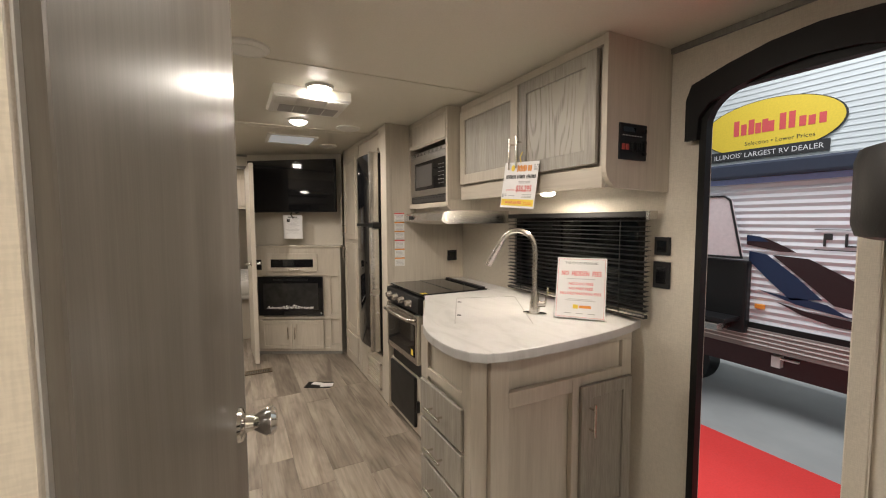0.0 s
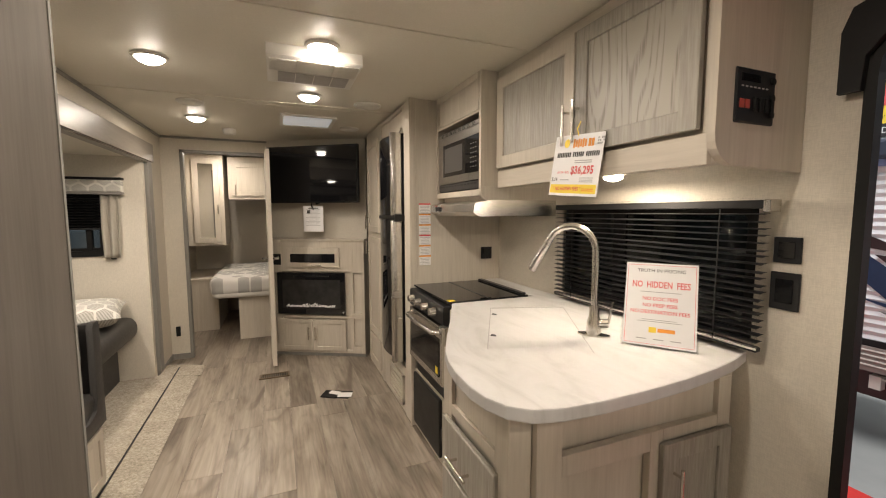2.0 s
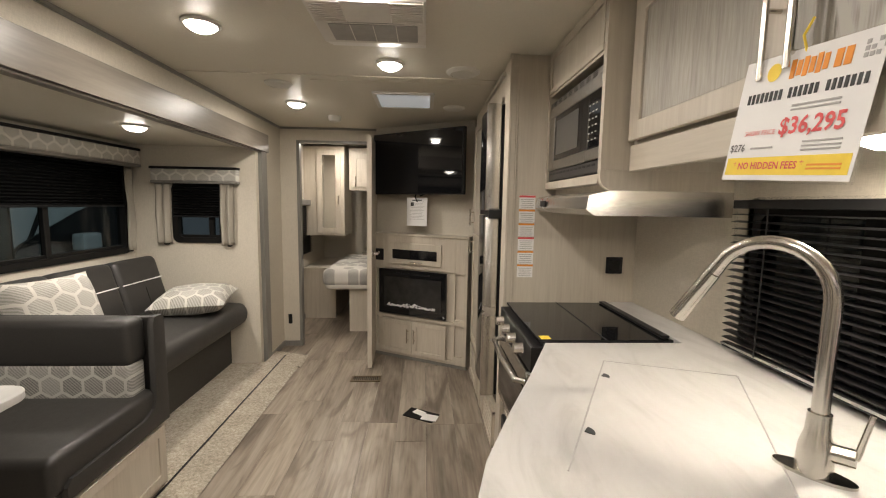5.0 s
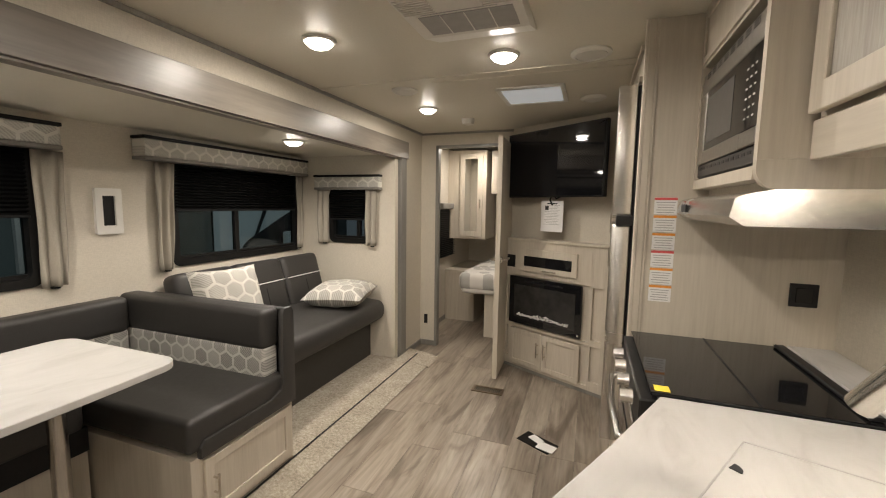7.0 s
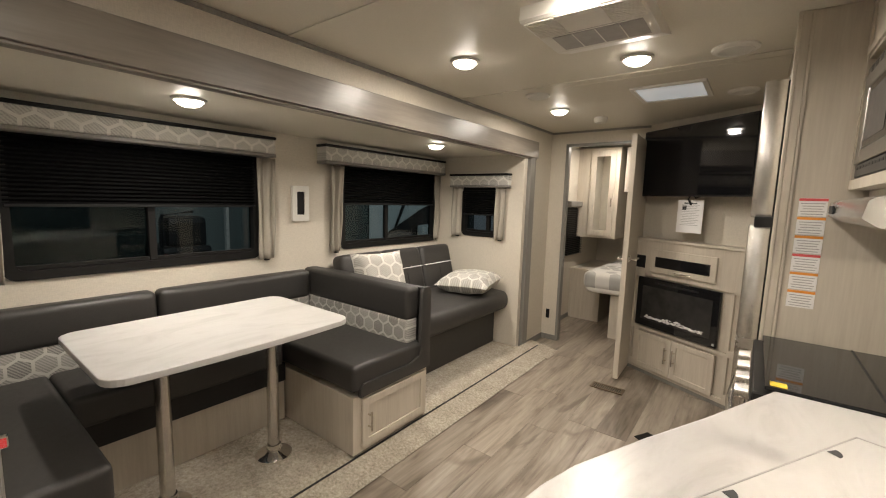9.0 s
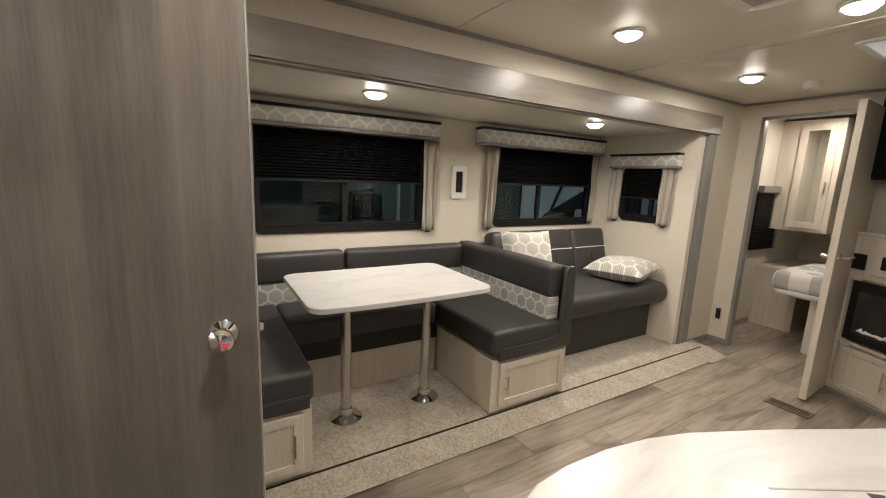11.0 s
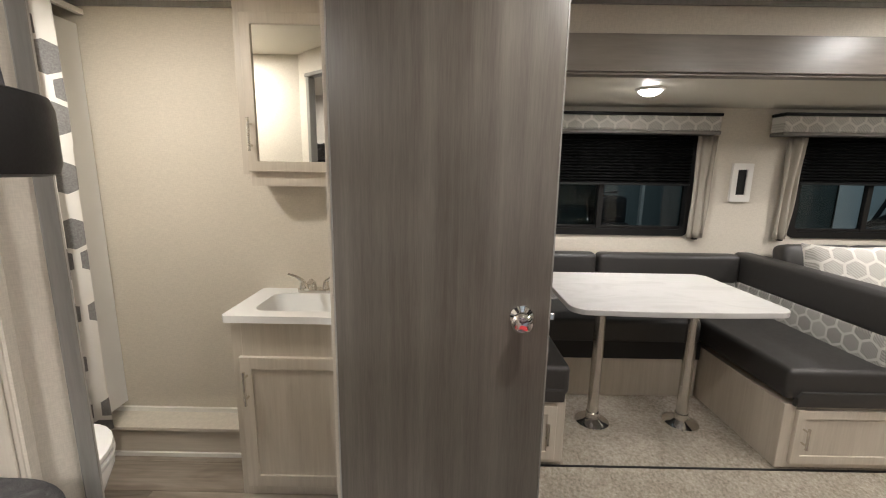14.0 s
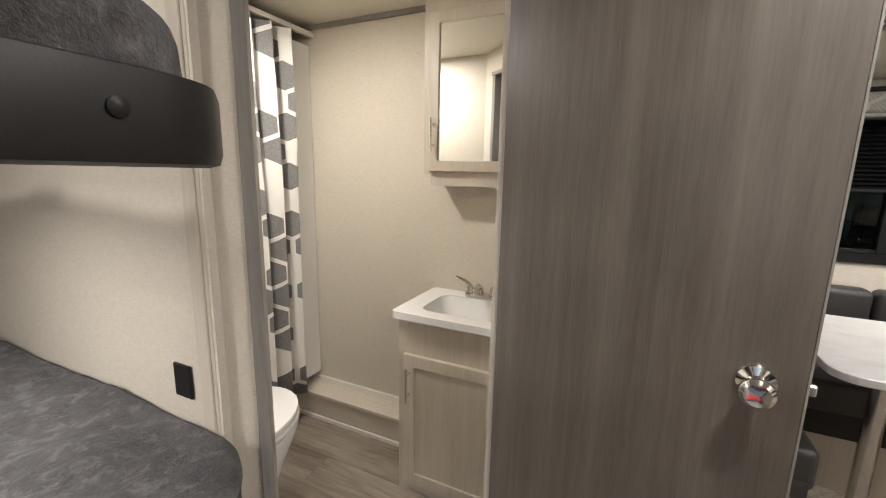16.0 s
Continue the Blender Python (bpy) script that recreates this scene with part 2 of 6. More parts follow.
def fleece_cloth():
    m, nt, b = material("grey_fleece", 0.95)
    big = noise_tex(nt, coords(nt, (1, 1, 1)), 6.5, 4, 0.6, 0.5)
    mid = noise_tex(nt, coords(nt, (1, 1, 1)), 26, 5, 0.7, 0.3)
    fine = noise_tex(nt, coords(nt, (1, 1, 1)), 130, 4, 0.75)
    col = ramp(nt, big, [(0.36, (0.026, 0.024, 0.025)), (0.5, (0.062, 0.058, 0.059)), (0.64, (0.16, 0.150, 0.150))])
    col = mixc(nt, 0.60, col, ramp(nt, mid, [(0.40, (0.020, 0.018, 0.019)), (0.52, (0.065, 0.060, 0.060)), (0.64, (0.24, 0.226, 0.223))]))
    col = mixc(nt, 0.22, col, ramp(nt, fine, [(0.35, (0.03, 0.028, 0.028)), (0.65, (0.20, 0.19, 0.188))]))
    nt.links.new(col, b.inputs["Base Color"])
    b.inputs["Sheen Weight"].default_value = 0.15
    bump(nt, b, fine, 1.0, 0.012)
    return m


FUR = fleece_cloth()
CLOTH = plain("taupe_curtain_cloth", (0.34, 0.31, 0.26), 0.9, 0.0, 0.12, 240, 0.3, 0.0006)
BLINDM = dull(plain("black_pleated_fabric", (0.004, 0.004, 0.0042), 0.8, 0.0, 0.2, 200, 0.2), 0.08)
FASCIA = dull(plain("black_upholstery_vinyl", (0.015, 0.0138, 0.013), 0.45, 0.0, 0.14, 260, 0.3, 0.0007), 0.3)
PAPER = plain("white_paper", (0.78, 0.77, 0.76), 0.5, 0.0, 0.01, 20)
REDINK = plain("red_ink", (0.70, 0.10, 0.10), 0.6)
YELLOW = plain("yellow_print", (0.85, 0.62, 0.06), 0.6)
ORANGE = plain("orange_print", (0.80, 0.30, 0.04), 0.6)
INK = plain("black_ink", (0.03, 0.03, 0.03), 0.6)
GREYINK = plain("grey_ink", (0.40, 0.39, 0.38), 0.6)
MIRROR = material("mirror", 0.015, 1.0)[0]
MIRROR.node_tree.nodes["Principled BSDF"].inputs["Base Color"].default_value = (0.86, 0.87, 0.86, 1)
HEX = hexes("hexagon_print_fabric", (0.64, 0.62, 0.57), (0.24, 0.235, 0.215), (0.48, 0.465, 0.43), 0.098, axes=(0, 2))
HEXB = hexes("hexagon_print_band", (0.46, 0.445, 0.41), (0.06, 0.058, 0.055), (0.19, 0.185, 0.17), 0.085, axes=(0, 2))
SHOWER = hexes("shower_curtain_fabric", (0.78, 0.76, 0.72), (0.16, 0.155, 0.155), (0.26, 0.255, 0.25), 0.13, axes=(0, 2), fill=True)


def marble():
    m, nt, b = material("white_marbled_laminate", 0.28)
    v = coords(nt, (4.0, 1.3, 1.2), rot=(0, 0, 0.5), island=4.0)
    f = noise_tex(nt, v, 2.0, 6, 0.6, 1.6)
    col = ramp(nt, f, [(0.30, (0.41, 0.40, 0.385)), (0.46, (0.48, 0.47, 0.455)), (0.60, (0.51, 0.50, 0.485)), (0.74, (0.455, 0.445, 0.43))])
    nt.links.new(col, b.inputs["Base Color"])
    return m


def carpet():
    m, nt, b = material("beige_carpet", 0.98)
    v = coords(nt, (1, 1, 1))
    f = noise_tex(nt, v, 70, 4, 0.75)
    g = noise_tex(nt, v, 9, 3)
    col = ramp(nt, f, [(0.30, (0.16, 0.13, 0.095)), (0.5, (0.37, 0.325, 0.26)), (0.72, (0.60, 0.545, 0.46))])
    col = mixc(nt, 0.3, col, ramp(nt, g, [(0.35, (0.26, 0.225, 0.175)), (0.65, (0.48, 0.43, 0.36))]))
    nt.links.new(col, b.inputs["Base Color"])
    bump(nt, b, f, 0.9, 0.006)
    return m


def plank_floor(name="vinyl_plank_floor"):
    m, nt, b = material(name, 0.34)
    oi = nt.nodes.new("ShaderNodeObjectInfo")
    v = coords(nt, (9, 1.6, 9), island=60.0)
    a = noise_tex(nt, v, 1.0, 4, 0.55, 0.5)
    v2 = coords(nt, (60, 2.5, 60), island=60.0)
    c = noise_tex(nt, v2, 1.0, 3)
    col = ramp(nt, a, [(0.34, (0.082, 0.064, 0.048)), (0.45, (0.185, 0.152, 0.119)), (0.56, (0.295, 0.250, 0.202)), (0.70, (0.40, 0.348, 0.288))])
    col = mixc(nt, 0.32, col, ramp(nt, c, [(0.34, (0.13, 0.10, 0.075)), (0.66, (0.40, 0.34, 0.275))]))
    f = noise_tex(nt, coords(nt, (9, 1.15, 9), island=60.0), 1.0, 1, 0.4, 0.2)
    mul = nt.nodes.new("ShaderNodeMath")
    mul.operation = "MULTIPLY"
    mul.inputs[1].default_value = 62.0
    nt.links.new(f, mul.inputs[0])
    sn = nt.nodes.new("ShaderNodeMath")
    sn.operation = "SINE"
    nt.links.new(mul.outputs[0], sn.inputs[0])
    col = mixc(nt, 0.13, col, ramp(nt, sn.outputs[0], [(0.0, (0.36, 0.31, 0.26)), (0.75, (0.26, 0.215, 0.172)), (0.98, (0.15, 0.12, 0.094))]))
    kn = noise_tex(nt, coords(nt, (5.5, 1.6, 5.5), island=31.0), 1.0, 3, 0.5, 1.0)
    col = mixc(nt, ramp(nt, kn, [(0.60, (0, 0, 0)), (0.72, (0.75, 0.75, 0.75))]), col, (0.105, 0.08, 0.062))
    tone = ramp(nt, oi.outputs["Random"], [(0.0, (0.84, 0.835, 0.83)), (1.0, (1.12, 1.12, 1.12))])
    col = mixc(nt, 1.0, col, tone, "MULTIPLY")
    nt.links.new(col, b.inputs["Base Color"])
    bump(nt, b, c, 0.12, 0.0005)
    return m


def glass(name, colour=(0.9, 0.95, 0.95), mix=0.9):
    m = bpy.data.materials.new(name)
    m.use_nodes = True
    nt = m.node_tree
    b = nt.nodes["Principled BSDF"]
    nt.nodes.remove(b)
    out = nt.nodes["Material Output"]
    tr = nt.nodes.new("ShaderNodeBsdfTransparent")
    tr.inputs[0].default_value = (*colour, 1)
    gl = nt.nodes.new("ShaderNodeBsdfGlossy")
    gl.inputs["Roughness"].default_value = 0.02
    lw = nt.nodes.new("ShaderNodeLayerWeight")
    lw.inputs["Blend"].default_value = 0.5
    power = nt.nodes.new("ShaderNodeMath")
    power.operation, power.inputs[1].default_value = "POWER", 5.0
    nt.links.new(lw.outputs["Facing"], power.inputs[0])
    fr = nt.nodes.new("ShaderNodeMapRange")
    fr.inputs[3].default_value, fr.inputs[4].default_value = 0.035, 1.0
    nt.links.new(power.outputs[0], fr.inputs[0])
    mx = nt.nodes.new("ShaderNodeMixShader")
    nt.links.new(fr.outputs[0], mx.inputs[0])
    nt.links.new(tr.outputs[0], mx.inputs[1])
    nt.links.new(gl.outputs[0], mx.inputs[2])
    nt.links.new(mx.outputs[0], out.inputs[0])
    return m


OAKP = oak("grey_oak_panel", (0.40, 0.37, 0.315), (0.17, 0.15, 0.12))
MARBLE = marble()
CARPET = carpet()
FLOORM = plank_floor()
GLASS = glass("window_glass", (0.60, 0.645, 0.64))
GLASSD = glass("tinted_window_glass", (0.06, 0.068, 0.066))
MESH = glass("insect_screen", (0.42, 0.44, 0.43))
ACRYL = glass("clear_acrylic", (0.97, 0.97, 0.97))
LENS = glow("lamp_lens", (1.0, 0.93, 0.82), 30.0)
SKYL = glow("skylight_pane", (0.86, 0.93, 1.0), 0.16)

# ---- shaping tools ----
def box(bm, x0, x1, y0, y1, z0, z1, bev=0.0):
    """Adds a block, with bevelled edges where bev is given."""
    t = bmesh.new()
    bmesh.ops.create_cube(t, size=1)
    for v in t.verts:
        v.co = Vector(((x0 + x1) / 2 + v.co.x * (x1 - x0), (y0 + y1) / 2 + v.co.y * (y1 - y0), (z0 + z1) / 2 + v.co.z * (z1 - z0)))
    if bev:
        bmesh.ops.bevel(t, geom=t.edges[:], offset=bev, segments=2 if bev > 0.004 else 1, affect="EDGES", profile=0.6)
    merge(bm, t)
    return bm


def merge(bm, t, m=None):
    me = bpy.data.meshes.new("tmp")
    if m is not None:
        t.transform(m)
    t.to_mesh(me)
    t.free()
    bm.from_mesh(me)
    bpy.data.meshes.remove(me)


def cyl(bm, a, b, r, seg=16, r2=None):
    """Adds a round bar from a to b."""
    a, b = Vector(a), Vector(b)
    t = bmesh.new()
    bmesh.ops.create_cone(t, cap_ends=True, segments=seg, radius1=r, radius2=r if r2 is None else r2, depth=(b - a).length)
    m = Matrix.Translation((a + b) / 2) @ (b - a).to_track_quat("Z", "Y").to_matrix().to_4x4()
    merge(bm, t, m)
    return bm


def tube(bm, pts, r, seg=12):
    """Adds a bent pipe through the points."""
    pts = [Vector(p) for p in pts]
    rings = []
    ref = Vector((0.13, 0.9, 0.4)).normalized()
    for i, p in enumerate(pts):
        d = (pts[min(i + 1, len(pts) - 1)] - pts[max(i - 1, 0)]).normalized()
        u = d.cross(ref).normalized()
        w = d.cross(u)
        rr = r[i] if isinstance(r, (list, tuple)) else r
        rings.append([bm.verts.new(p + (u * math.cos(a) + w * math.sin(a)) * rr) for a in (2 * math.pi * k / seg for k in range(seg))])
    for q, s in zip(rings, rings[1:]):
        for k in range(seg):
            bm.faces.new((q[k], q[(k + 1) % seg], s[(k + 1) % seg], s[k]))
    bm.faces.new(rings[0][::-1])
    bm.faces.new(rings[-1])
    return bm


def lathe(bm, prof, at=(0, 0, 0), seg=32, m=None):
    """Adds a turned shape from (radius, height) pairs."""
    t = bmesh.new()
    rings = [[t.verts.new((max(r, 1e-4) * math.cos(2 * math.pi * k / seg), max(r, 1e-4) * math.sin(2 * math.pi * k / seg), z)) for k in range(seg)] for r, z in prof]
    for q, s in zip(rings, rings[1:]):
        for k in range(seg):
            t.faces.new((q[k], q[(k + 1) % seg], s[(k + 1) % seg], s[k]))
    t.faces.new(rings[0][::-1])
    t.faces.new(rings[-1])
    merge(bm, t, Matrix.Translation(at) @ (m or Matrix()))
    return bm


def slab(bm, outline, z0, z1, bev=0.0, m=None):
    """Adds a plate with the outline (x, y) between two heights."""
    t = bmesh.new()
    lo = [t.verts.new((x, y, z0)) for x, y in outline]
    hi = [t.verts.new((x, y, z1)) for x, y in outline]
    n = len(outline)
    t.faces.new(hi)
    t.faces.new(lo[::-1])
    for i in range(n):
        t.faces.new((lo[i], lo[(i + 1) % n], hi[(i + 1) % n], hi[i]))
    bmesh.ops.recalc_face_normals(t, faces=t.faces[:])
    if bev:
        es = [e for e in t.edges if abs(e.verts[0].co.z - e.verts[1].co.z) < 1e-6]
        bmesh.ops.bevel(t, geom=es, offset=bev, segments=2, affect="EDGES", profile=0.6)
    merge(bm, t, m)
    return bm


def rounded(x0, x1, y0, y1, r, n=5):
    out = []
    for cx, cy, a0 in ((x1 - r, y1 - r, 0), (x0 + r, y1 - r, 90), (x0 + r, y0 + r, 180), (x1 - r, y0 + r, 270)):
        for k in range(n + 1):
            a = radians(a0 + 90 * k / n)
            out.append((cx + r * math.cos(a), cy + r * math.sin(a)))
    return out


def ring(bm, outer, inner, z0, z1, m=None):
    """Adds a frame between two outlines with as many points each."""
    t = bmesh.new()
    vs = [[t.verts.new((x, y, z)) for x, y in o] for o in (outer, inner) for z in (z0, z1)]
    n = len(outer)
    for i in range(n):
        j = (i + 1) % n
        t.faces.new((vs[0][i], vs[0][j], vs[1][j], vs[1][i]))
        t.faces.new((vs[2][i], vs[2][j], vs[3][j], vs[3][i]))
        t.faces.new((vs[1][i], vs[1][j], vs[3][j], vs[3][i]))
        t.faces.new((vs[0][i], vs[0][j], vs[2][j], vs[2][i]))
    bmesh.ops.recalc_face_normals(t, faces=t.faces[:])
    merge(bm, t, m)
    return bm


UPX = Matrix(((0, 0, 1, 0), (1, 0, 0, 0), (0, 1, 0, 0), (0, 0, 0, 1)))   # outline in y, z; thickness along x
UPY = Matrix(((1, 0, 0, 0), (0, 0, 1, 0), (0, 1, 0, 0), (0, 0, 0, 1)))   # outline in x, z; thickness along y


def part(name, bm, mat, parent=None, label="", smooth=False, at=None):
    me = bpy.data.meshes.new(name)
    bm.to_mesh(me)
    bm.free()
    if smooth:
        me.polygons.foreach_set("use_smooth", [True] * len(me.polygons))
        me.set_sharp_from_angle(angle=radians(38))
    for k in (mat if isinstance(mat, (list, tuple)) else [mat]):
        me.materials.append(k)
    ob = new(name, me)
    if parent is not None:
        ob.parent = parent
    if at is not None:
        ob.matrix_basis = at
    if label:
        ob["label"] = label
    return ob


def thing(name, at, label, category, group=""):
    e = new(name)
    e.empty_display_size = 0.05
    e.matrix_basis = at
    return tagged(e, label, category, group)


def solid(name, bm, mat, label, category, group="", at=None, smooth=False):
    return tagged(part(name, bm, mat, None, "", smooth, at), label, category, group)


def built(name, bm, mat, at=None, smooth=False):
    return tagged(part(name, bm, mat, None, "", smooth, at), kind="structure")


def walls(name, mat, *boxes):
    """One object of the setting for each block."""
    return [built(name, B(b), mat) for b in boxes]


def B(*boxes, bev=0.0):
    bm = bmesh.new()
    for b in boxes:
        box(bm, *b, bev=bev)
    return bm


def bar_handle(parent, x, z, length, upright=True, mat=None, y=0.0):
    """A bar pull on two posts on a front that faces -y."""
    bm = bmesh.new()
    d = Vector((0, 0, 1)) if upright else Vector((1, 0, 0))
    c = Vector((x, y - 0.028, z))
    cyl(bm, c - d * length / 2, c + d * length / 2, 0.0055, 10)
    for s in (-0.32, 0.32):
        p = c + d * length * s
        cyl(bm, p, p + Vector((0, 0.03, 0)), 0.0045, 8)
    return part("handle", bm, mat or NICKEL, parent, "brushed nickel bar handle", True)


def shaker(parent, x0, z0, w, h, name="door", handle=None, stile=0.05, mat=None, y=0.0, panel=None, label=""):
    """A framed cabinet front that faces -y, with a recessed panel."""
    bm = bmesh.new()
    t, s = 0.018, stile
    ring(bm, [(0, 0), (w, 0), (w, h), (0, h)], [(s, s), (w - s, s), (w - s, h - s), (s, h - s)], -t, 0, UPY)
    bmesh.ops.remove_doubles(bm, verts=bm.verts[:], dist=1e-6)
    bmesh.ops.bevel(bm, geom=[e for e in bm.edges if e.calc_face_angle(0) > 1], offset=0.002, segments=1, affect="EDGES")
    d = part(name, bm, mat or CAB, parent, label, at=pose(x0, y, z0))
    if panel is not False:
        part("panel", B((s - 0.004, w - s + 0.004, -0.010, -0.003, s - 0.004, h - s + 0.004)), panel or mat or CAB, d)
    if handle:
        hx, hz, ln, up = handle
        bar_handle(d, hx, hz, ln, up, y=-t)
    return d


TXT = {}


def words(body, size, mat, parent, at, label="", align="CENTER", bold=0.0):
    """Raised lettering as a mesh, in the x, y plane of at."""
    cu = bpy.data.curves.new("words", "FONT")
    cu.body, cu.size, cu.align_x, cu.align_y = body, size, align, "CENTER"
    cu.resolution_u, cu.offset = 2, bold
    tmp = bpy.data.objects.new("tmp", cu)
    scene.collection.objects.link(tmp)
    me = bpy.data.meshes.new_from_object(tmp.evaluated_get(bpy.context.evaluated_depsgraph_get()))
    bpy.data.objects.remove(tmp)
    bpy.data.curves.remove(cu)
    me.materials.clear()
    me.materials.append(mat)
    ob = new("lettering", me)
    ob.parent, ob.matrix_basis = parent, at
    if label:
        ob["label"] = label
    return ob

# ---- structure ----
XR, XL, XS = 1.58, -0.72, -1.655      # inner faces: door side, slide side, slide-out back
YP, YS0, YS1, ZS = 4.68, 0.42, 4.13, 1.765  # bedroom partition, slide-out ends, its ceiling
ZF = 0.05                            # slide-out floor
H = CEIL
built("floor", B((-0.86, 1.70, -2.1, 7.0, -0.06, -0.006)), BLACKP)
built("ceiling", B((-0.86, 1.70, -2.1, 7.0, H, H + 0.05), (-0.05, 1.0, 3.22, 3.226, H - 0.002, H + 0.01)), CEILM)
built("ceiling_seam", B((XL, 0.97, 3.13, 3.165, H - 0.005, H + 0.002), (XL, 1.58, 0.30, 0.335, H - 0.005, H + 0.002), (XL, 1.20, 1.882, 1.900, H - 0.004, H + 0.002)), CEILM)

# door side wall, with the entry door and the kitchen window
DY0, DY1, DZ = 0.28, 0.935, 1.83
WY0, WY1, WZ0, WZ1 = 1.17, 2.07, 0.945, 1.37
walls("wall_door_side", WALL, (XR, 1.63, -2.1, DY0, 0, H), (XR, 1.63, DY0, DY1, DZ, H), (XR, 1.63, DY1, WY0, 0, H), (XR, 1.63, WY0, WY1, 0, WZ0),
                          (XR, 1.63, WY0, WY1, WZ1, H), (XR, 1.63, WY1, 7.0, 0, H))
walls("wall_slide_side", WALL, (XL - 0.08, XL, YS1 + 0.14, YP, 0, H), (XL - 0.08, XL, YS0 - 0.06, YS1 + 0.14, 1.885, H), (-0.86, -0.80, -2.1, 0.36, 0, H),
       (-0.86, -0.80, YP, 7.0, 0, H))
built("wall_rear", B((-0.86, 1.70, -2.15, -2.1, 0, H)), WALL)
built("wall_bedroom_end", B((-0.86, 1.70, 6.6, 6.66, 0, H)), WALL)
walls("wall_partition", WALL, (-0.80, -0.56, YP, YP + 0.04, 0, H), (-0.56, 0.14, YP, YP + 0.04, 1.89, H), (0.14, 1.58, YP, YP + 0.04, 0, H))
walls("wall_bath_side", WALL, (-0.86, -0.17, 0.315, 0.36, 0, H))
# slide-out box
built("slide_out_floor", B((XS - 0.05, -0.64, YS0, YS1, 0.0, ZF - 0.012)), BLACKP)
built("slide_out_ceiling", B((XS - 0.05, XL + 0.006, YS0 - 0.05, YS1 + 0.05, ZS, ZS + 0.05)), CEILM)
W1 = (1.10, 2.235, 0.96, 1.61)
W2 = (2.91, 4.06, 0.96, 1.61)
W3 = (-1.345, -0.975, 1.035, 1.46)
walls("wall_slide_back", WALL, (XS - 0.05, XS, YS0, W1[0], 0, ZS), (XS - 0.05, XS, W1[1], W2[0], 0, ZS), (XS - 0.05, XS, W2[1], YS1 + 0.05, 0, ZS),
                           (XS - 0.05, XS, W1[0], W1[1], 0, W1[2]), (XS - 0.05, XS, W1[0], W1[1], W1[3], ZS),
                           (XS - 0.05, XS, W2[0], W2[1], 0, W2[2]), (XS - 0.05, XS, W2[0], W2[1], W2[3], ZS))
walls("wall_slide_end", WALL, (XS, W3[0], YS1, YS1 + 0.05, 0, ZS), (W3[1], XL, YS1, YS1 + 0.05, 0, ZS),
                          (W3[0], W3[1], YS1, YS1 + 0.05, 0, W3[2]), (W3[0], W3[1], YS1, YS1 + 0.05, W3[3], ZS))
built("wall_slide_near", B((XS, XL, YS0 - 0.05, YS0, 0, ZS)), WALL)
# slide-out trim
built("slide_out_beam", B((XL - 0.03, XL + 0.035, YS0 - 0.05, YS1 + 0.19, 1.745, 1.885), (XL - 0.03, XL + 0.020, YS0 - 0.05, YS1 + 0.19, 1.735, 1.746), bev=0.002), BEAMW)
built("slide_out_trim", B((XL - 0.03, XL + 0.022, YS1 + 0.075, YS1 + 0.175, 0.0, 1.745), bev=0.002), TRIMW)
built("cove_trim", B((XL, XL + 0.012, YS0, YP, H - 0.02, H - 0.002), (XL, 0.16, YP - 0.012, YP, H - 0.02, H - 0.002), (XR - 0.014, XR, 0.28, 1.07, H - 0.022, H - 0.001)), TRIMW)
# carpet with its sloped front
bm = bmesh.new()
slab(bm, [(-1.65, 0.012), (-0.64, 0.012), (-0.44, 0.0005), (-0.435, 0.008), (-0.56, 0.028), (-0.68, ZF), (-1.65, ZF)], YS0, YS1 + 0.02, 0, UPY)
slab(bm, [(-0.70, 0.002), (-0.42, 0.0005), (-0.415, 0.006), (-0.55, 0.028), (-0.70, 0.05)], YS1 + 0.02, YS1 + 0.27, 0, UPY)
built("slide_out_carpet", bm, CARPET)
built("carpet_seam", B((-0.602, -0.594, YS0, YS1 + 0.2, 0.030, 0.0395)), BLACKP)

# bedroom door frame
built("door_frame_bedroom", B((-0.572, -0.545, YP - 0.012, YP + 0.052, 0, 1.905), (-0.572, 0.145, YP - 0.012, YP + 0.052, 1.88, 1.905),
                              (0.118, 0.145, YP - 0.012, YP + 0.052, 0, 1.88), bev=0.002), TRIMW)
# diagonal wall behind the television
DG = radians(-30)
bm = bmesh.new()
slab(bm, [(0.145, 4.66), (0.985, 4.17), (1.0, 4.20), (0.165, 4.72)], 0, H)
built("wall_diagonal", bm, WALL)

# bathroom entrance: a diagonal opening
JL, HG = Vector((0.218, -0.172)), Vector((-0.15, 0.28))
dd = (HG - JL).normalized()
bath_rz = math.degrees(math.atan2(dd.y, dd.x))
L = (HG - JL).length
fr = pose(JL.x, JL.y, 0, 0, 0, bath_rz)
bm = B((-0.018, 0.012, -0.012, 0.032, 0, 1.88), (-0.018, L + 0.02, -0.012, 0.040, 1.88, 1.90), bev=0.002)
built("door_frame_bath", bm, TRIMW, at=fr)
built("door_frame_bath_hinge", B((-0.22, -0.1040, 0.302, 0.3115, 0, 1.90), (-0.165, -0.1075, 0.3115, 0.322, 0, 1.90)), WALL)
built("door_frame_bath_trim", B((-0.1073, -0.1030, 0.3120, 0.322, 0, 1.90), bev=0.001), ALU)
built("wall_bath_header", B((-0.02, L + 0.03, 0.0, 0.04, 1.90, H), (-0.100, -0.018, 0.0, 0.028, 0, H)), WALL, at=fr)
built("wall_bath_bunk", B((0.255, 0.29, -2.1, -0.235, 0, H)), WALL)
built("bunk_wall_stile", B((0.29, 0.296, -0.300, -0.256, 0.3, H), (0.286, 0.292, -0.256, -0.243, 0.3, H), bev=0.002), CAB)

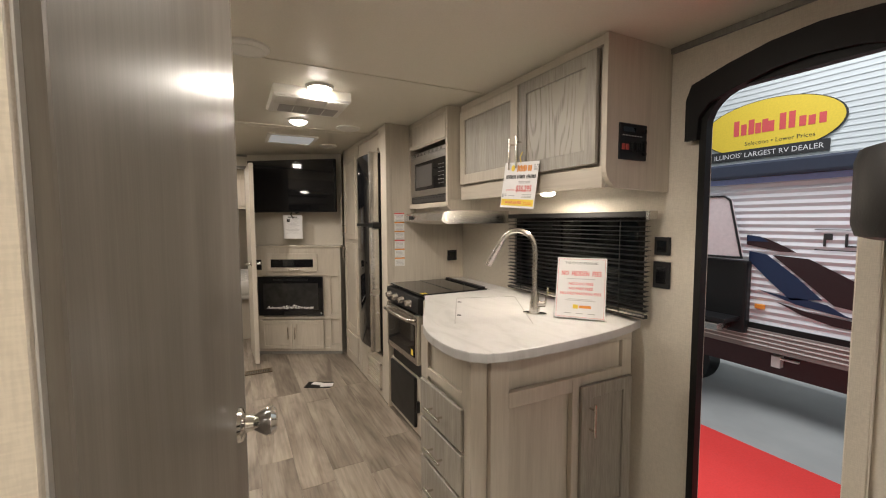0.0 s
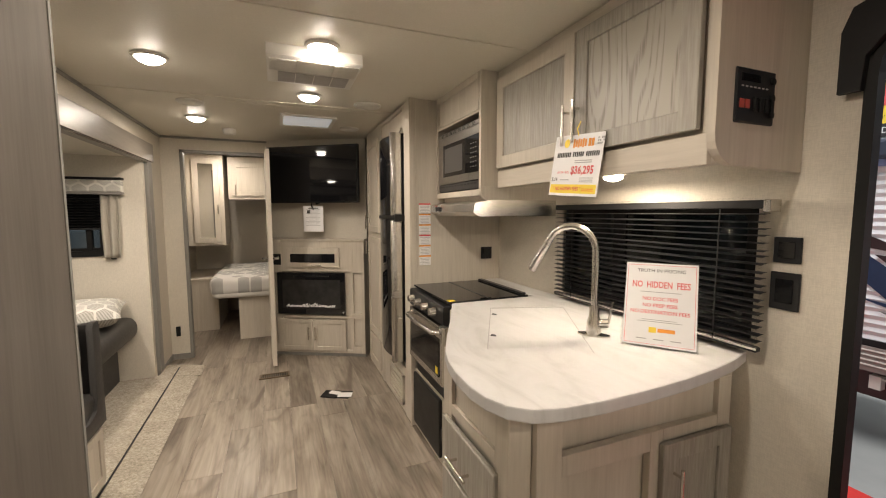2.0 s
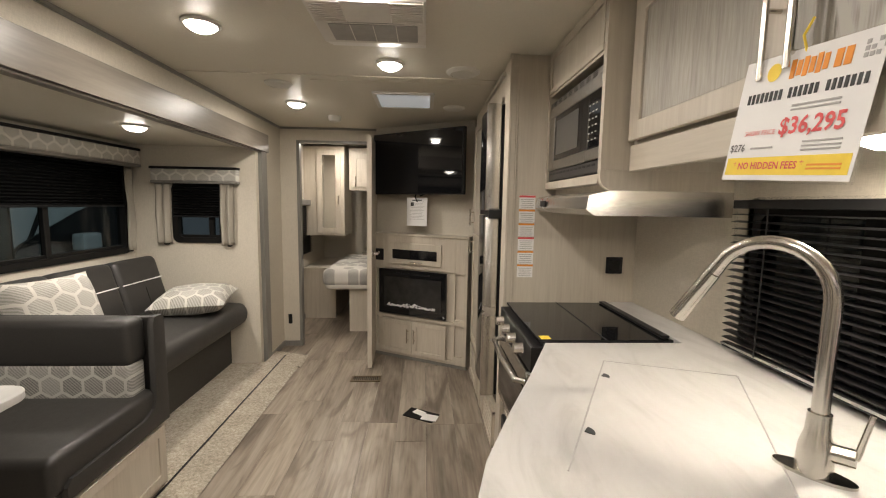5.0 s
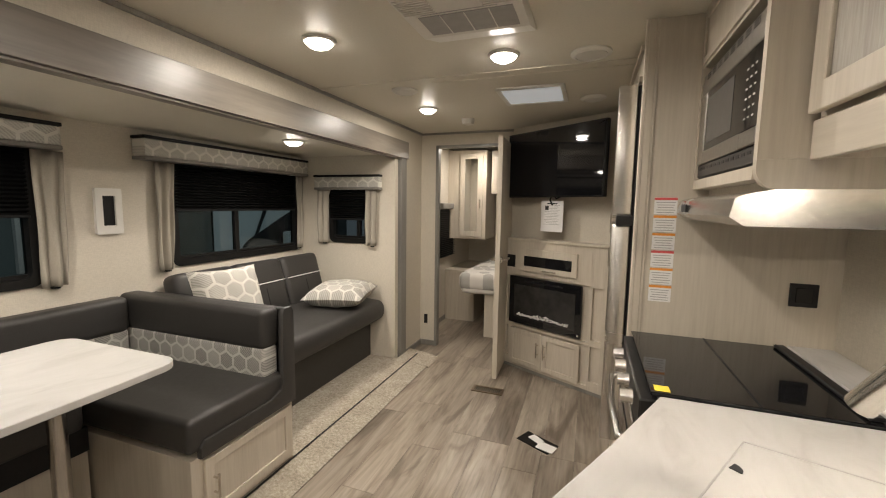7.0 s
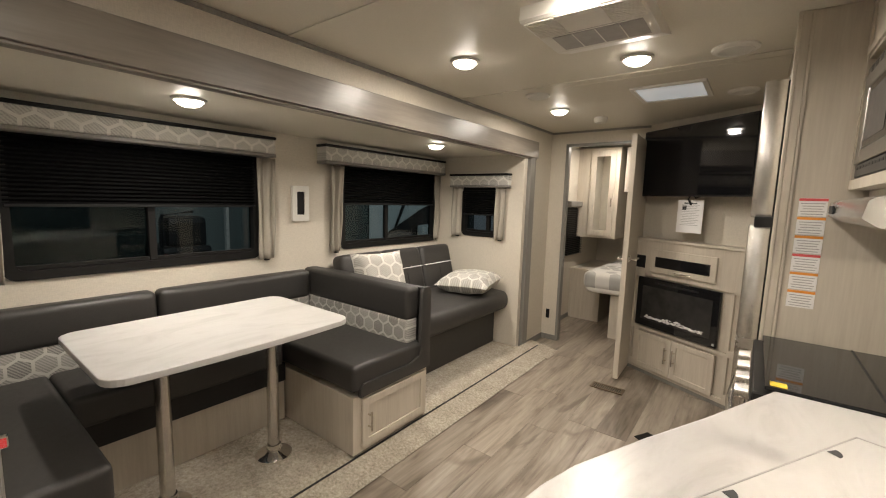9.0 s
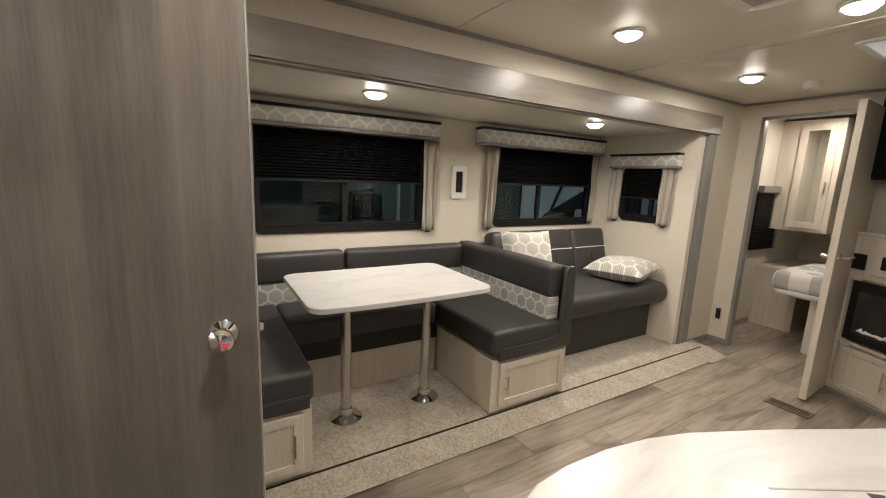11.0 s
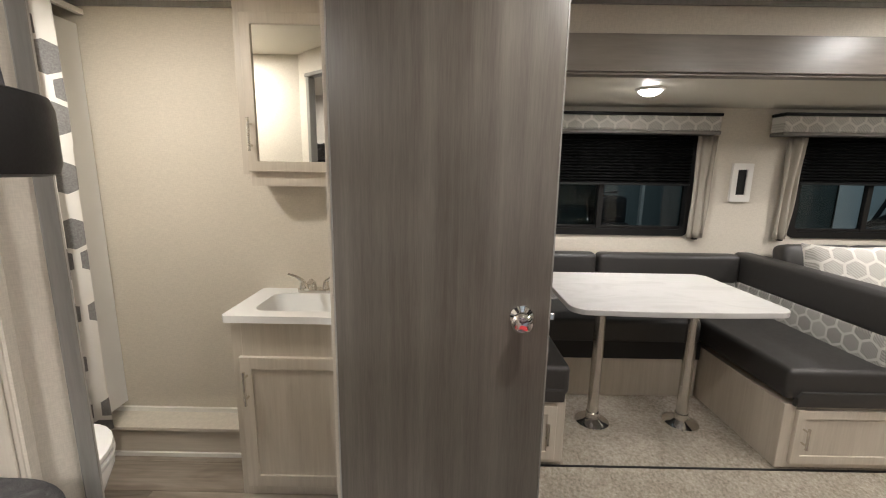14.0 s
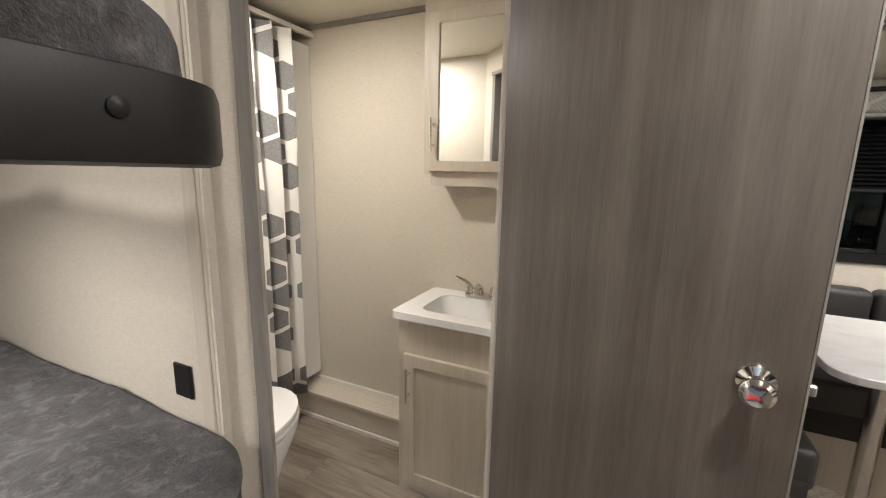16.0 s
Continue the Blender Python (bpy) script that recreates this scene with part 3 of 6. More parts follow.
# baseboards
built("baseboard", B((XL, XL + 0.01, YS1 + 0.18, YP, 0, 0.05), (XL, -0.572, YP - 0.01, YP, 0, 0.05), (-0.80, -0.792, YP + 0.04, 6.6, 0, 0.05)), TRIMW)


def front_wall_outline(y0, y1, z0, z1, r):
    return rounded(y0, y1, z0, z1, r, 6)


# entry door surround and its arched header
bm = bmesh.new()
ring(bm, rounded(DY0 - 0.03, DY1 + 0.006, 0.0, 1.86, 0.10, 6), rounded(DY0 + 0.015, DY1 - 0.019, 0.012, 1.80, 0.12, 6), XR - 0.022, 1.594, UPX)
built("entry_door_frame", bm, FRAMEB)
bm = bmesh.new()
arch = [(0.985, 1.64), (0.985, 1.79)] + [(0.965 - 0.125 * k, 1.835 + 0.085 * math.sin(math.pi * (k + 0.2) / 6.4)) for k in range(7)] + [(0.22, 1.80), (0.22, 1.63), (0.275, 1.63), (0.275, 1.70)]
arch += [(0.31 + 0.098 * k, 1.755 + 0.075 * math.sin(math.pi * (k + 0.3) / 6.6)) for k in range(7)] + [(0.935, 1.72), (0.94, 1.64)]
slab(bm, arch, XR - 0.042, XR - 0.023, 0.0, UPX)
built("entry_door_header", bm, FRAMEB)

# ---- beyond the slide-out windows ----
HALLT = plain("hall_wall_far", (0.17, 0.20, 0.195), 0.6, 0, 0.04, 1.0)
built("backdrop_far", B((-9.1, -9.0, -6, 16, -0.8, 6.0)), HALLT)
# added near-black panel: the dark hall end behind window_4, put into its colour
built("backdrop_dark_doorway", B((-8.98, -8.95, 10.2, 16.0, -0.8, 5.0)), plain("unlit_hall_black", (0.02, 0.022, 0.022), 0.7, 0, 0.1, 1.0))
mh = thing("motorhome", pose(-6.2, 0.0, -0.8), "pale motorhome with a raked windscreen parked outside the windows", "motorhome")
bm = bmesh.new()
slab(bm, [(5.2, 0.5), (9.7, 0.5), (9.7, 1.5), (8.9, 3.1), (5.2, 3.1)], -0.6, 0.0, 0.0, UPX)
part("body", bm, plain("pale_coachwork", (0.52, 0.58, 0.58), 0.3), mh)
bm = bmesh.new()
slab(bm, [(8.16, 1.44), (8.24, 1.50), (8.72, 2.40), (8.64, 2.42)], 0.002, 0.05, 0.0, UPX)
part("windscreen_pillar", bm, BLACKP, mh, "black windscreen pillar")
bm = bmesh.new()
slab(bm, [(7.70, 0.95), (7.82, 1.22), (8.00, 1.36), (8.22, 1.46), (9.20, 1.90), (9.72, 2.06), (9.72, 0.95)], 0.002, 0.03, 0.0, UPX)
part("side_window", bm, BLACKP, mh, "dark cab window and dashboard")
bm = bmesh.new()
slab(bm, [(7.82, 1.10), (7.95, 1.28), (8.3, 1.34), (8.75, 1.28), (8.9, 1.02), (7.8, 0.98)], 0.032, 0.05, 0.0, UPX)
part("seat", bm, plain("grey_seat_cloth", (0.10, 0.11, 0.11), 0.8), mh, "grey cab seat")
part("mirror", B((0.06, 0.30, 8.95, 9.42, 1.15, 1.48), bev=0.06), bpy.data.materials["pale_coachwork"], mh, "pale door mirror")
bm = bmesh.new()
slab(bm, [(8.35, 2.5), (8.62, 2.15), (8.66, 2.25), (8.5, 2.6)], 0.002, 0.02, 0.0, UPX)
part("decal", bm, WHITEP, mh)
for y in (6.0, 9.2):
    bm = bmesh.new()
    cyl(bm, (-0.3, y, 0.42), (0.02, y, 0.42), 0.42, 28)
    part("wheel", bm, BLACKP, mh, "black tyre wheel", True)
fk = thing("forklift", pose(-5.0, 3.08, -0.8), "black seated loader parked outside the window", "loader")
part("body", B((-0.7, 0.0, -0.30, 0.30, 0.25, 1.45), bev=0.06), BLACKP, fk)
part("seat_back", B((-0.45, -0.05, -0.22, 0.27, 1.40, 1.84), bev=0.09), BLACKP, fk)
part("roll_bar", tube(bmesh.new(), [(-0.1, -0.28, 1.40), (-0.1, -0.26, 1.86), (-0.1, 0.10, 1.90)], 0.02, 8), BLACKP, fk, smooth=True)
for y in (-0.25, 0.25):
    bm = bmesh.new()
    cyl(bm, (-0.25, y, 0.28), (0.03, y, 0.28), 0.28, 24)
    part("wheel", bm, BLACKP, fk, "black tyre wheel", True)
part("hall_post", B((-9.0, -8.9, 5.35, 5.42, 0.0, 5.0)), WHITEP, bpy.data.objects["backdrop_far"])

# ---- kitchen ----
XC = 0.97


def puck(x, y, z, name="ceiling_light"):
    t = thing(name, pose(x, y, z), "round flush LED puck light, switched on, white bezel", "ceiling light", "puck lights")
    bm = bmesh.new()
    lathe(bm, [(0.070, 0.0), (0.070, -0.006), (0.062, -0.012), (0.056, -0.012), (0.056, 0.0)], seg=28)
    part("bezel", bm, WHITEP, t, smooth=True)
    bm = bmesh.new()
    lathe(bm, [(0.055, -0.002), (0.055, -0.012), (0.044, -0.024), (0.025, -0.033), (0.0, -0.036)], seg=28)
    part("lens", bm, LENS, t, "glowing frosted lens", True)
    return t


for x, y in PUCKS:
    puck(x, y, H)
for x, y in SLIDE_PUCKS:
    puck(x, y, ZS)

# peninsula cabinet
pen = thing("base_cabinet", pose(0.76, 1.25, 0), "greige wood peninsula base cabinet with drawers and a framed door", "cabinet")
bm = bmesh.new()
slab(bm, [(0.0, 0.0), (0.81, -0.03), (0.81, 0.90), (0.22, 0.90), (0.0, 0.43)], 0.03, 0.87)
part("body", bm, CAB, pen)
part("toe_kick", B((0.03, 0.8, 0.02, 0.4, 0.0, 0.03)), BLACKP, pen)
part("corner_post", B((-0.022, 0.05, -0.022, 0.03, 0.03, 0.87), bev=0.003), CAB, pen)
# drawer side, faces -x
side = part("side_frame", B((-0.014, -0.001, 0.02, 0.06, 0.03, 0.87), (-0.014, -0.001, 0.06, 0.36, 0.81, 0.87), (-0.014, -0.001, 0.06, 0.36, 0.655, 0.69), (-0.014, -0.001, 0.36, 0.43, 0.03, 0.87), bev=0.001), CAB, pen)
for z0, z1 in ((0.475, 0.64), (0.295, 0.46), (0.11, 0.28)):
    d = part("drawer", B((0, 0.37, -0.018, 0, 0, z1 - z0), bev=0.003), OAKQ, pen, at=pose(-0.015, 0.402, z0, 0, 0, -90))
    bar_handle(d, 0.17, (z1 - z0) * 0.42, 0.14, False, y=-0.018)
# front, faces -y: a plain framed panel and a door
fp = part("front_frame", B((0.05, 0.13, -0.045, -0.02, 0.03, 0.87), (0.13, 0.80, -0.045, -0.02, 0.82, 0.885), (0.13, 0.45, -0.045, -0.02, 0.64, 0.70), (0.50, 0.74, -0.045, -0.02, 0.66, 0.70),
                           (0.45, 0.50, -0.045, -0.02, 0.03, 0.70), (0.13, 0.45, -0.045, -0.02, 0.03, 0.08), (0.74, 0.80, -0.045, -0.02, 0.03, 0.8195), bev=0.0015), CAB, pen)
shaker(pen, 0.485, 0.06, 0.30, 0.60, "door", (0.045, 0.46, 0.14, True), 0.055, y=-0.046, mat=OAKQ)

# worktop
ct = thing("countertop", pose(0, 0, 0), "white marbled laminate countertop with a rounded end", "countertop")
outl = [(0.985, 2.160), (0.92, 2.02), (0.86, 1.89), (0.77, 1.71), (0.695, 1.545), (0.670, 1.46), (0.655, 1.37), (0.652, 1.28), (0.660, 1.21), (0.685, 1.15), (0.73, 1.11), (0.80, 1.092),
        (0.92, 1.085), (1.05, 1.088), (1.20, 1.098), (1.35, 1.118), (1.47, 1.143), (1.578, 1.178), (1.578, 2.742), (1.45, 2.742), (1.45, 2.160)]
bm = bmesh.new()
slab(bm, outl, 0.870, 0.905, 0.004)
top = part("worktop", bm, MARBLE, ct)
# sink covers, set flush and parted by thin joints
for q in ([(0.835, 1.475), (1.085, 1.335), (1.375, 1.80), (1.095, 1.945)],):
    joint = bmesh.new()
    p = [Vector((a, b, 0.9052)) for a, b in ((0.83, 1.51), (1.11, 2.0), (1.43, 1.89), (1.12, 1.35))]
    for a, b in ((p[0], p[1]), (p[1], p[2]), (p[2], p[3])):
        tube(joint, [a, b], 0.0018, 6)
    part("joint", joint, GREYINK, ct, "thin joint round the flush sink cover")
    for k in (0.27, 0.81):
        c = p[0].lerp(p[1], k)
        bm = bmesh.new()
        slab(bm, [(0, -0.001)] + [(0.021 * math.cos(a), 0.021 * math.sin(a)) for a in (math.pi / 2 * j / 6 for j in range(7))], 0.0, 0.0012, 0, pose(c.x, c.y - 0.012, 0.9052, 0, 0, -40))
        part("finger_notch", bm, INK, ct, "dark finger notch of the sink cover")

# faucet
fa = thing("faucet", pose(1.25, 1.495, 0.905, 0, 0, 0), "tall brushed nickel pull-down gooseneck faucet", "faucet")
bm = bmesh.new()
slab(bm, [(0.056 * math.cos(a), 0.025 * math.sin(a)) for a in (2 * math.pi * k / 24 for k in range(24))], 0, 0.006, 0.001, Matrix.Rotation(radians(-52), 4, "Z"))
part("base_plate", bm, NICKEL, fa)
bm = bmesh.new()
lathe(bm, [(0.026, 0.005), (0.024, 0.05), (0.0175, 0.075), (0.0165, 0.11)], seg=24)
part("body", bm, NICKEL, fa, smooth=True)
bm = bmesh.new()
u = Vector((-0.50, 0.86, 0)).normalized()
pts = [Vector((0, 0, 0.10)), Vector((0, 0, 0.20)), Vector((0, 0, 0.30))]
for k in range(1, 13):
    a = radians(155) * k / 12
    pts.append(Vector((0, 0, 0.30)) + u * (0.09 * (1 - math.cos(a))) + Vector((0, 0, 0.09 * math.sin(a))))
tube(bm, pts, 0.0125, 16)
part("spout", bm, NICKEL, fa, smooth=True)
bm = bmesh.new()
e, d = pts[-1], (pts[-1] - pts[-2]).normalized()
cyl(bm, e, e + d * 0.018, 0.0135, 18)
cyl(bm, e + d * 0.02, e + d * 0.14, 0.0145, 18, 0.0165)
part("spray_head", bm, NICKEL, fa, smooth=True)
bm = bmesh.new()
cyl(bm, (0, 0, 0.045), (0.03, -0.038, 0.05), 0.015, 16)
cyl(bm, (0.03, -0.038, 0.05), (0.038, -0.048, 0.13), 0.005, 10, 0.004)
part("lever", bm, NICKEL, fa, smooth=True)


def bars(parent, mat, rows, y=-0.0022):
    """Unreadable print as plain bars: x centre, z, width, height."""
    for x, z, w, h in rows:
        part("print_line", B((x - w / 2, x + w / 2, y - 0.0002, y + 0.0012, z - h / 2, z + h / 2)), mat, parent)


# acrylic stand sign; local front faces -y
sg = thing("counter_sign", pose(1.335, 1.30, 0.906, 0, 0, -51), "clear acrylic stand with a printed fee notice in red letters", "sign")
tilt = pose(0, 0, 0, -19, 0, 0)
card = part("holder", B((-0.112, 0.112, -0.002, 0.002, 0.0, 0.285), (-0.112, 0.112, -0.0, 0.075, 0.0, 0.003)), ACRYL, sg, at=tilt)
pp = part("sheet", B((-0.106, 0.106, -0.0025, -0.0021, 0.006, 0.281)), PAPER, sg, at=tilt)
FACE = lambda x, z, y=-0.0026: pose(x, y, z, 90, 0, 0)
words("TRUTH IN PRICING", 0.0165, INK, pp, FACE(0, 0.255))
words("NO  HIDDEN  FEES", 0.030, REDINK, pp, FACE(0, 0.207) @ Matrix.Diagonal((0.68, 1, 1, 1)), bold=0.0006)
words("NO DOC FEES", 0.0165, REDINK, pp, FACE(0, 0.160), bold=0.0003)
words("NO PREP FEES", 0.0165, REDINK, pp, FACE(0, 0.138), bold=0.0003)
words("NO DESTINATION FEES", 0.0165, REDINK, pp, FACE(0, 0.116), bold=0.0003)
bars(pp, GREYINK, [(0, 0.183, 0.12, 0.002), (0, 0.091, 0.10, 0.002), (0, 0.085, 0.13, 0.002), (-0.05, 0.028, 0.03, 0.003), (0.0, 0.028, 0.03, 0.003), (0.05, 0.028, 0.03, 0.003)], -0.0026)
bars(pp, REDINK, [(0, 0.274, 0.20, 0.001), (0, 0.012, 0.20, 0.001), (0.1, 0.143, 0.001, 0.262), (-0.1, 0.143, 0.001, 0.262)], -0.0026)
bars(pp, YELLOW, [(-0.018, 0.058, 0.022, 0.018)], -0.0026)
bars(pp, ORANGE, [(0.022, 0.058, 0.05, 0.012)], -0.0026)

# stove
st = thing("stove", pose(0.965, 2.70, -0.015, 0, 0, -90), "black gas range with a glass lid and a stainless oven door", "stove")
part("body", B((0.0, 0.54, 0.02, 0.47, 0.38, 0.905)), BLACKP, st)
part("control_panel", B((0.0, 0.54, -0.025, 0.02, 0.81, 0.905), bev=0.004), BLACKP, st)
for k in range(4):
    kb = bmesh.new()
    x = 0.09 + 0.115 * k
    cyl(kb, (x, -0.03, 0.862), (x, -0.062, 0.862), 0.022, 18, 0.018)
    part("knob", kb, STEEL, st, "steel burner knob", True)
od = part("oven_door", B((0.01, 0.53, -0.03, 0.02, 0.50, 0.80), bev=0.005), STEEL, st, "stainless oven door")
part("window", B((0.045, 0.495, -0.033, -0.029, 0.54, 0.735)), BLACKG, od)
bm = bmesh.new()
tube(bm, [(0.04, -0.03, 0.768), (0.06, -0.062, 0.765), (0.27, -0.072, 0.765), (0.48, -0.062, 0.765), (0.50, -0.03, 0.768)], 0.011, 12)
part("oven_handle", bm, STEEL, od, "steel towel-bar oven handle", True)
lid = part("glass_lid", B((0.005, 0.535, 0.0, 0.46, 0.916, 0.926), bev=0.002), BLACKG, st, "folded black glass cooktop cover")
part("lid_seam", B((0.005, 0.535, 0.226, 0.232, 0.9262, 0.9268)), BLACKP, lid)
part("hinge_rail", B((0.02, 0.52, 0.425, 0.455, 0.927, 0.937), bev=0.003), BLACKP, st)
part("warning_tag", B((0.49, 0.525, 0.01, 0.045, 0.9265, 0.9272)), YELLOW, st, "yellow warning tag")
part("door_tag", B((0.45, 0.48, -0.0345, -0.0335, 0.55, 0.585)), YELLOW, od, "yellow warning tag")
# below the stove
lc = thing("base_cabinet", pose(0.975, 2.72, 0, 0, 0, -90), "greige wood cabinet below the range with a black access panel", "cabinet")
part("body", B((0.0, 0.62, 0.0, 0.55, 0.02, 0.38)), CAB, lc)
part("access_panel", B((0.03, 0.46, -0.02, 0.0, 0.06, 0.375), bev=0.008), BLACKP, lc, "black plastic access panel")
part("latch", B((0.48, 0.50, -0.02, 0.0, 0.17, 0.24), bev=0.003), BLACKP, lc)
for s, (x0, x1) in (("range_side", (0.58, 0.62)),):
    part(s, B((x0, x1, -0.01, 0.5, 0.02, 0.88)), CAB, lc)

# pantry side panel and refrigerator housing
hs = thing("refrigerator_housing", pose(0, 0, 0), "tall greige wood housing round the refrigerator", "cabinet")
part("side_panel", B((0.985, XR, 2.745, 2.78, 0, H - 0.002)), CAB, hs)
part("front_stile", B((0.965, 0.99, 2.736, 2.88, 0, H - 0.002), bev=0.002), CAB, hs)
part("corner_bead", B((0.955, 0.967, 2.733, 2.753, 0, H - 0.002), (0.990, 1.0, 2.738, 2.745, 0, H - 0.002), bev=0.002), CAB, hs)
part("far_stile", B((0.965, 0.99, 3.47, 3.52, 0, H - 0.002), bev=0.002), CAB, hs)
part("top_panel", B((0.972, 0.99, 2.88, 3.47, 1.85, H - 0.002), (0.958, 0.972, 2.93, 3.45, 1.86, 1.88), (0.958, 0.972, 2.93, 3.45, 1.98, 2.0)), CAB, hs)
part("lower_panel", B((0.972, 0.99, 2.88, 3.47, 0.0, 0.31)), CAB, hs)
bm = B((0.955, 0.972, 2.93, 3.27, 0.05, 0.065), (0.955, 0.972, 2.93, 3.27, 0.235, 0.25), (0.955, 0.972, 2.93, 2.945, 0.05, 0.25), (0.955, 0.972, 3.255, 3.27, 0.05, 0.25))
gr = part("grille", bm, CAB, hs, "louvred floor vent grille")
for k in range(5):
    part("slat", B((0.958, 0.972, 2.945, 3.255, 0.075 + 0.034 * k, 0.095 + 0.034 * k), bev=0.002), CAB, gr)
fr_ = thing("refrigerator", pose(0.985, 3.43, 0, 0, 0, -90), "tall black two-door refrigerator with steel edge trim", "refrigerator")
part("body", B((0.0, 0.53, 0.0, 0.55, 0.33, 1.845)), BLACKP, fr_)


def bowed(x0, x1, z0, z1, depth):
    n = 14
    pts = [(x0 + (x1 - x0) * k / n, -0.035 - depth * math.sin(math.pi * (0.08 + 0.84 * k / n))) for k in range(n + 1)]
    b = bmesh.new()
    slab(b, [(x1, 0.0), (x0, 0.0)] + pts, z0, z1, 0.003)
    return b


for z0, z1, nm in ((1.325, 1.845, "freezer_door"), (0.36, 1.295, "refrigerator_door")):
    d = part(nm, bowed(0.005, 0.50, z0, z1, 0.05), BLACKG, fr_, "glossy black door", True)
    part("edge_trim", B((0.497, 0.532, -0.100, -0.030, z0, z1), bev=0.008), STEEL, d, "brushed steel edge trim", True)
    part("gasket", B((0.490, 0.529, -0.028, -0.004, z0 + 0.004, z1 - 0.004), bev=0.003), BLACKP, d, "black door gasket")
part("latch_block", B((0.0, 0.55, -0.055, 0.0, 1.297, 1.323), (0.50, 0.56, -0.085, -0.02, 1.288, 1.33), bev=0.005), BLACKP, fr_, "black latch bar between the doors")

# tall narrow cabinet between the refrigerator and the fireplace
tc_ = thing("tall_cabinet", pose(0.972, 4.02, 0, 0, 0, -90), "tall narrow greige wood cabinet with framed doors", "cabinet")
part("body", B((0.0, 0.50, 0.0, 0.55, 0.0, H - 0.002)), CAB, tc_)
shaker(tc_, 0.06, 1.18, 0.40, 0.74, "upper_door", (0.04, 0.08, 0.12, True))
shaker(tc_, 0.06, 0.32, 0.40, 0.82, "middle_door", (0.04, 0.72, 0.12, True))
shaker(tc_, 0.06, 0.05, 0.40, 0.24, "lower_door")

# microwave cabinet and microwave
mw = thing("wall_cabinet", pose(1.135, 2.743, 0, 0, 0, -90), "greige wood wall cabinet that holds the microwave", "cabinet")
for nm, q in (("side_panel", (0.0, 0.02, 0.0, 0.43, 1.428, H - 0.002)), ("side_panel", (0.565, 0.587, 0.0, 0.43, 1.47, H - 0.002)), ("shelf", (0.02, 0.565, 0.0, 0.43, 1.428, 1.458)), ("upper_front", (0.02, 0.565, 0.003, 0.43, 1.83, H - 0.002))):
    part(nm, B(q), CAB, mw)
bm = bmesh.new()
slab(bm, [(0.443, 1.405), (0.443, 1.4695), (0.0, 1.4695), (0.0, 1.45)] + [(0.045 - 0.045 * math.cos(a), 1.45 - 0.045 * math.sin(a)) for a in (math.pi / 2 * k / 6 for k in range(1, 7))], 0.565, 0.587, 0.0, Matrix(((0, 0, 1, 0), (1, 0, 0, 0), (0, 1, 0, 0), (0, 0, 0, 1))))
part("curved_filler", bm, CAB, mw)
part("top_frame", B((0.02, 0.565, -0.004, 0.003, 1.84, 1.86), (0.02, 0.565, -0.004, 0.003, 1.985, 2.018), (0.02, 0.04, -0.004, 0.003, 1.86, 1.985), (0.545, 0.565, -0.004, 0.003, 1.86, 1.985), bev=0.001), CAB, mw)
mi = thing("microwave", pose(1.150, 2.722, 1.462, 0, 0, -90), "stainless built-in microwave oven with a smoked window", "microwave")
part("case", B((0.0, 0.545, -0.004, 0.38, 0.0, 0.340), bev=0.002), BLACKP, mi)
part("door_frame", B((0.006, 0.540, -0.014, -0.004, 0.270, 0.312), (0.006, 0.075, -0.014, -0.004, 0.045, 0.270), (0.075, 0.428, -0.014, -0.004, 0.045, 0.086), bev=0.002), DSTEEL, mi, "brushed steel door frame")
part("door_glass", B((0.076, 0.427, -0.0115, -0.004, 0.087, 0.269)), BLACKG, mi, "black glass door surround")
part("window", B((0.100, 0.345, -0.0125, -0.0115, 0.108, 0.248)), plain("smoked_window_mesh", (0.075, 0.070, 0.066), 0.3, 0, 0.2, 300), mi, "grey perforated window")
part("control_panel", B((0.429, 0.538, -0.013, -0.004, 0.087, 0.269), bev=0.001), BLACKG, mi)
for r in range(6):
    for c in range(3):
        part("button", B((0.446 + 0.027 * c, 0.458 + 0.027 * c, -0.0138, -0.0128, 0.112 + 0.023 * r, 0.116 + 0.023 * r)), ALU, mi)
part("open_button", B((0.430, 0.538, -0.015, -0.004, 0.047, 0.084), bev=0.002), DSTEEL, mi, "steel door release button")
part("lower_grille", B((0.006, 0.540, -0.009, -0.004, 0.004, 0.042), bev=0.001), plain("dark_grey_grille", (0.045, 0.042, 0.040), 0.4, 0.2), mi, "dark grey air grille")
for k in range(12):
    part("vent_slot", B((0.03 + 0.041 * k, 0.056 + 0.041 * k, -0.0098, -0.0088, 0.026, 0.034)), BLACKP, mi)
part("upper_grille", B((0.006, 0.540, -0.010, -0.004, 0.314, 0.338), bev=0.001), DSTEEL, mi)
for k in range(8):
    for q in range(3):
        part("vent_slot", B((0.05 + 0.058 * k, 0.088 + 0.058 * k, -0.0108, -0.0098, 0.3175 + 0.0065 * q, 0.3205 + 0.0065 * q)), BLACKP, mi)

# hood
hd = thing("range_hood", pose(1.11, 2.743, 0, 0, 0, -90), "brushed stainless under-cabinet range hood", "range hood")
bm = bmesh.new()
slab(bm, [(0.0, 1.392), (-0.012, 1.385), (-0.02, 1.345), (0.01, 1.325), (0.46, 1.325), (0.46, 1.405), (0.06, 1.405)], 0.0, 0.60, 0.0, Matrix(((0, 0, 1, 0), (1, 0, 0, 0), (0, 1, 0, 0), (0, 0, 0, 1))))
part("shell", bm, STEEL, hd)
part("switch_plate", B((0.10, 0.17, -0.024, -0.018, 1.350, 1.375), bev=0.002), BLACKP, hd)
part("canopy_filler", B((0.0, 0.565, 0.05, 0.44, 1.406, 1.427)), CAB, mw)

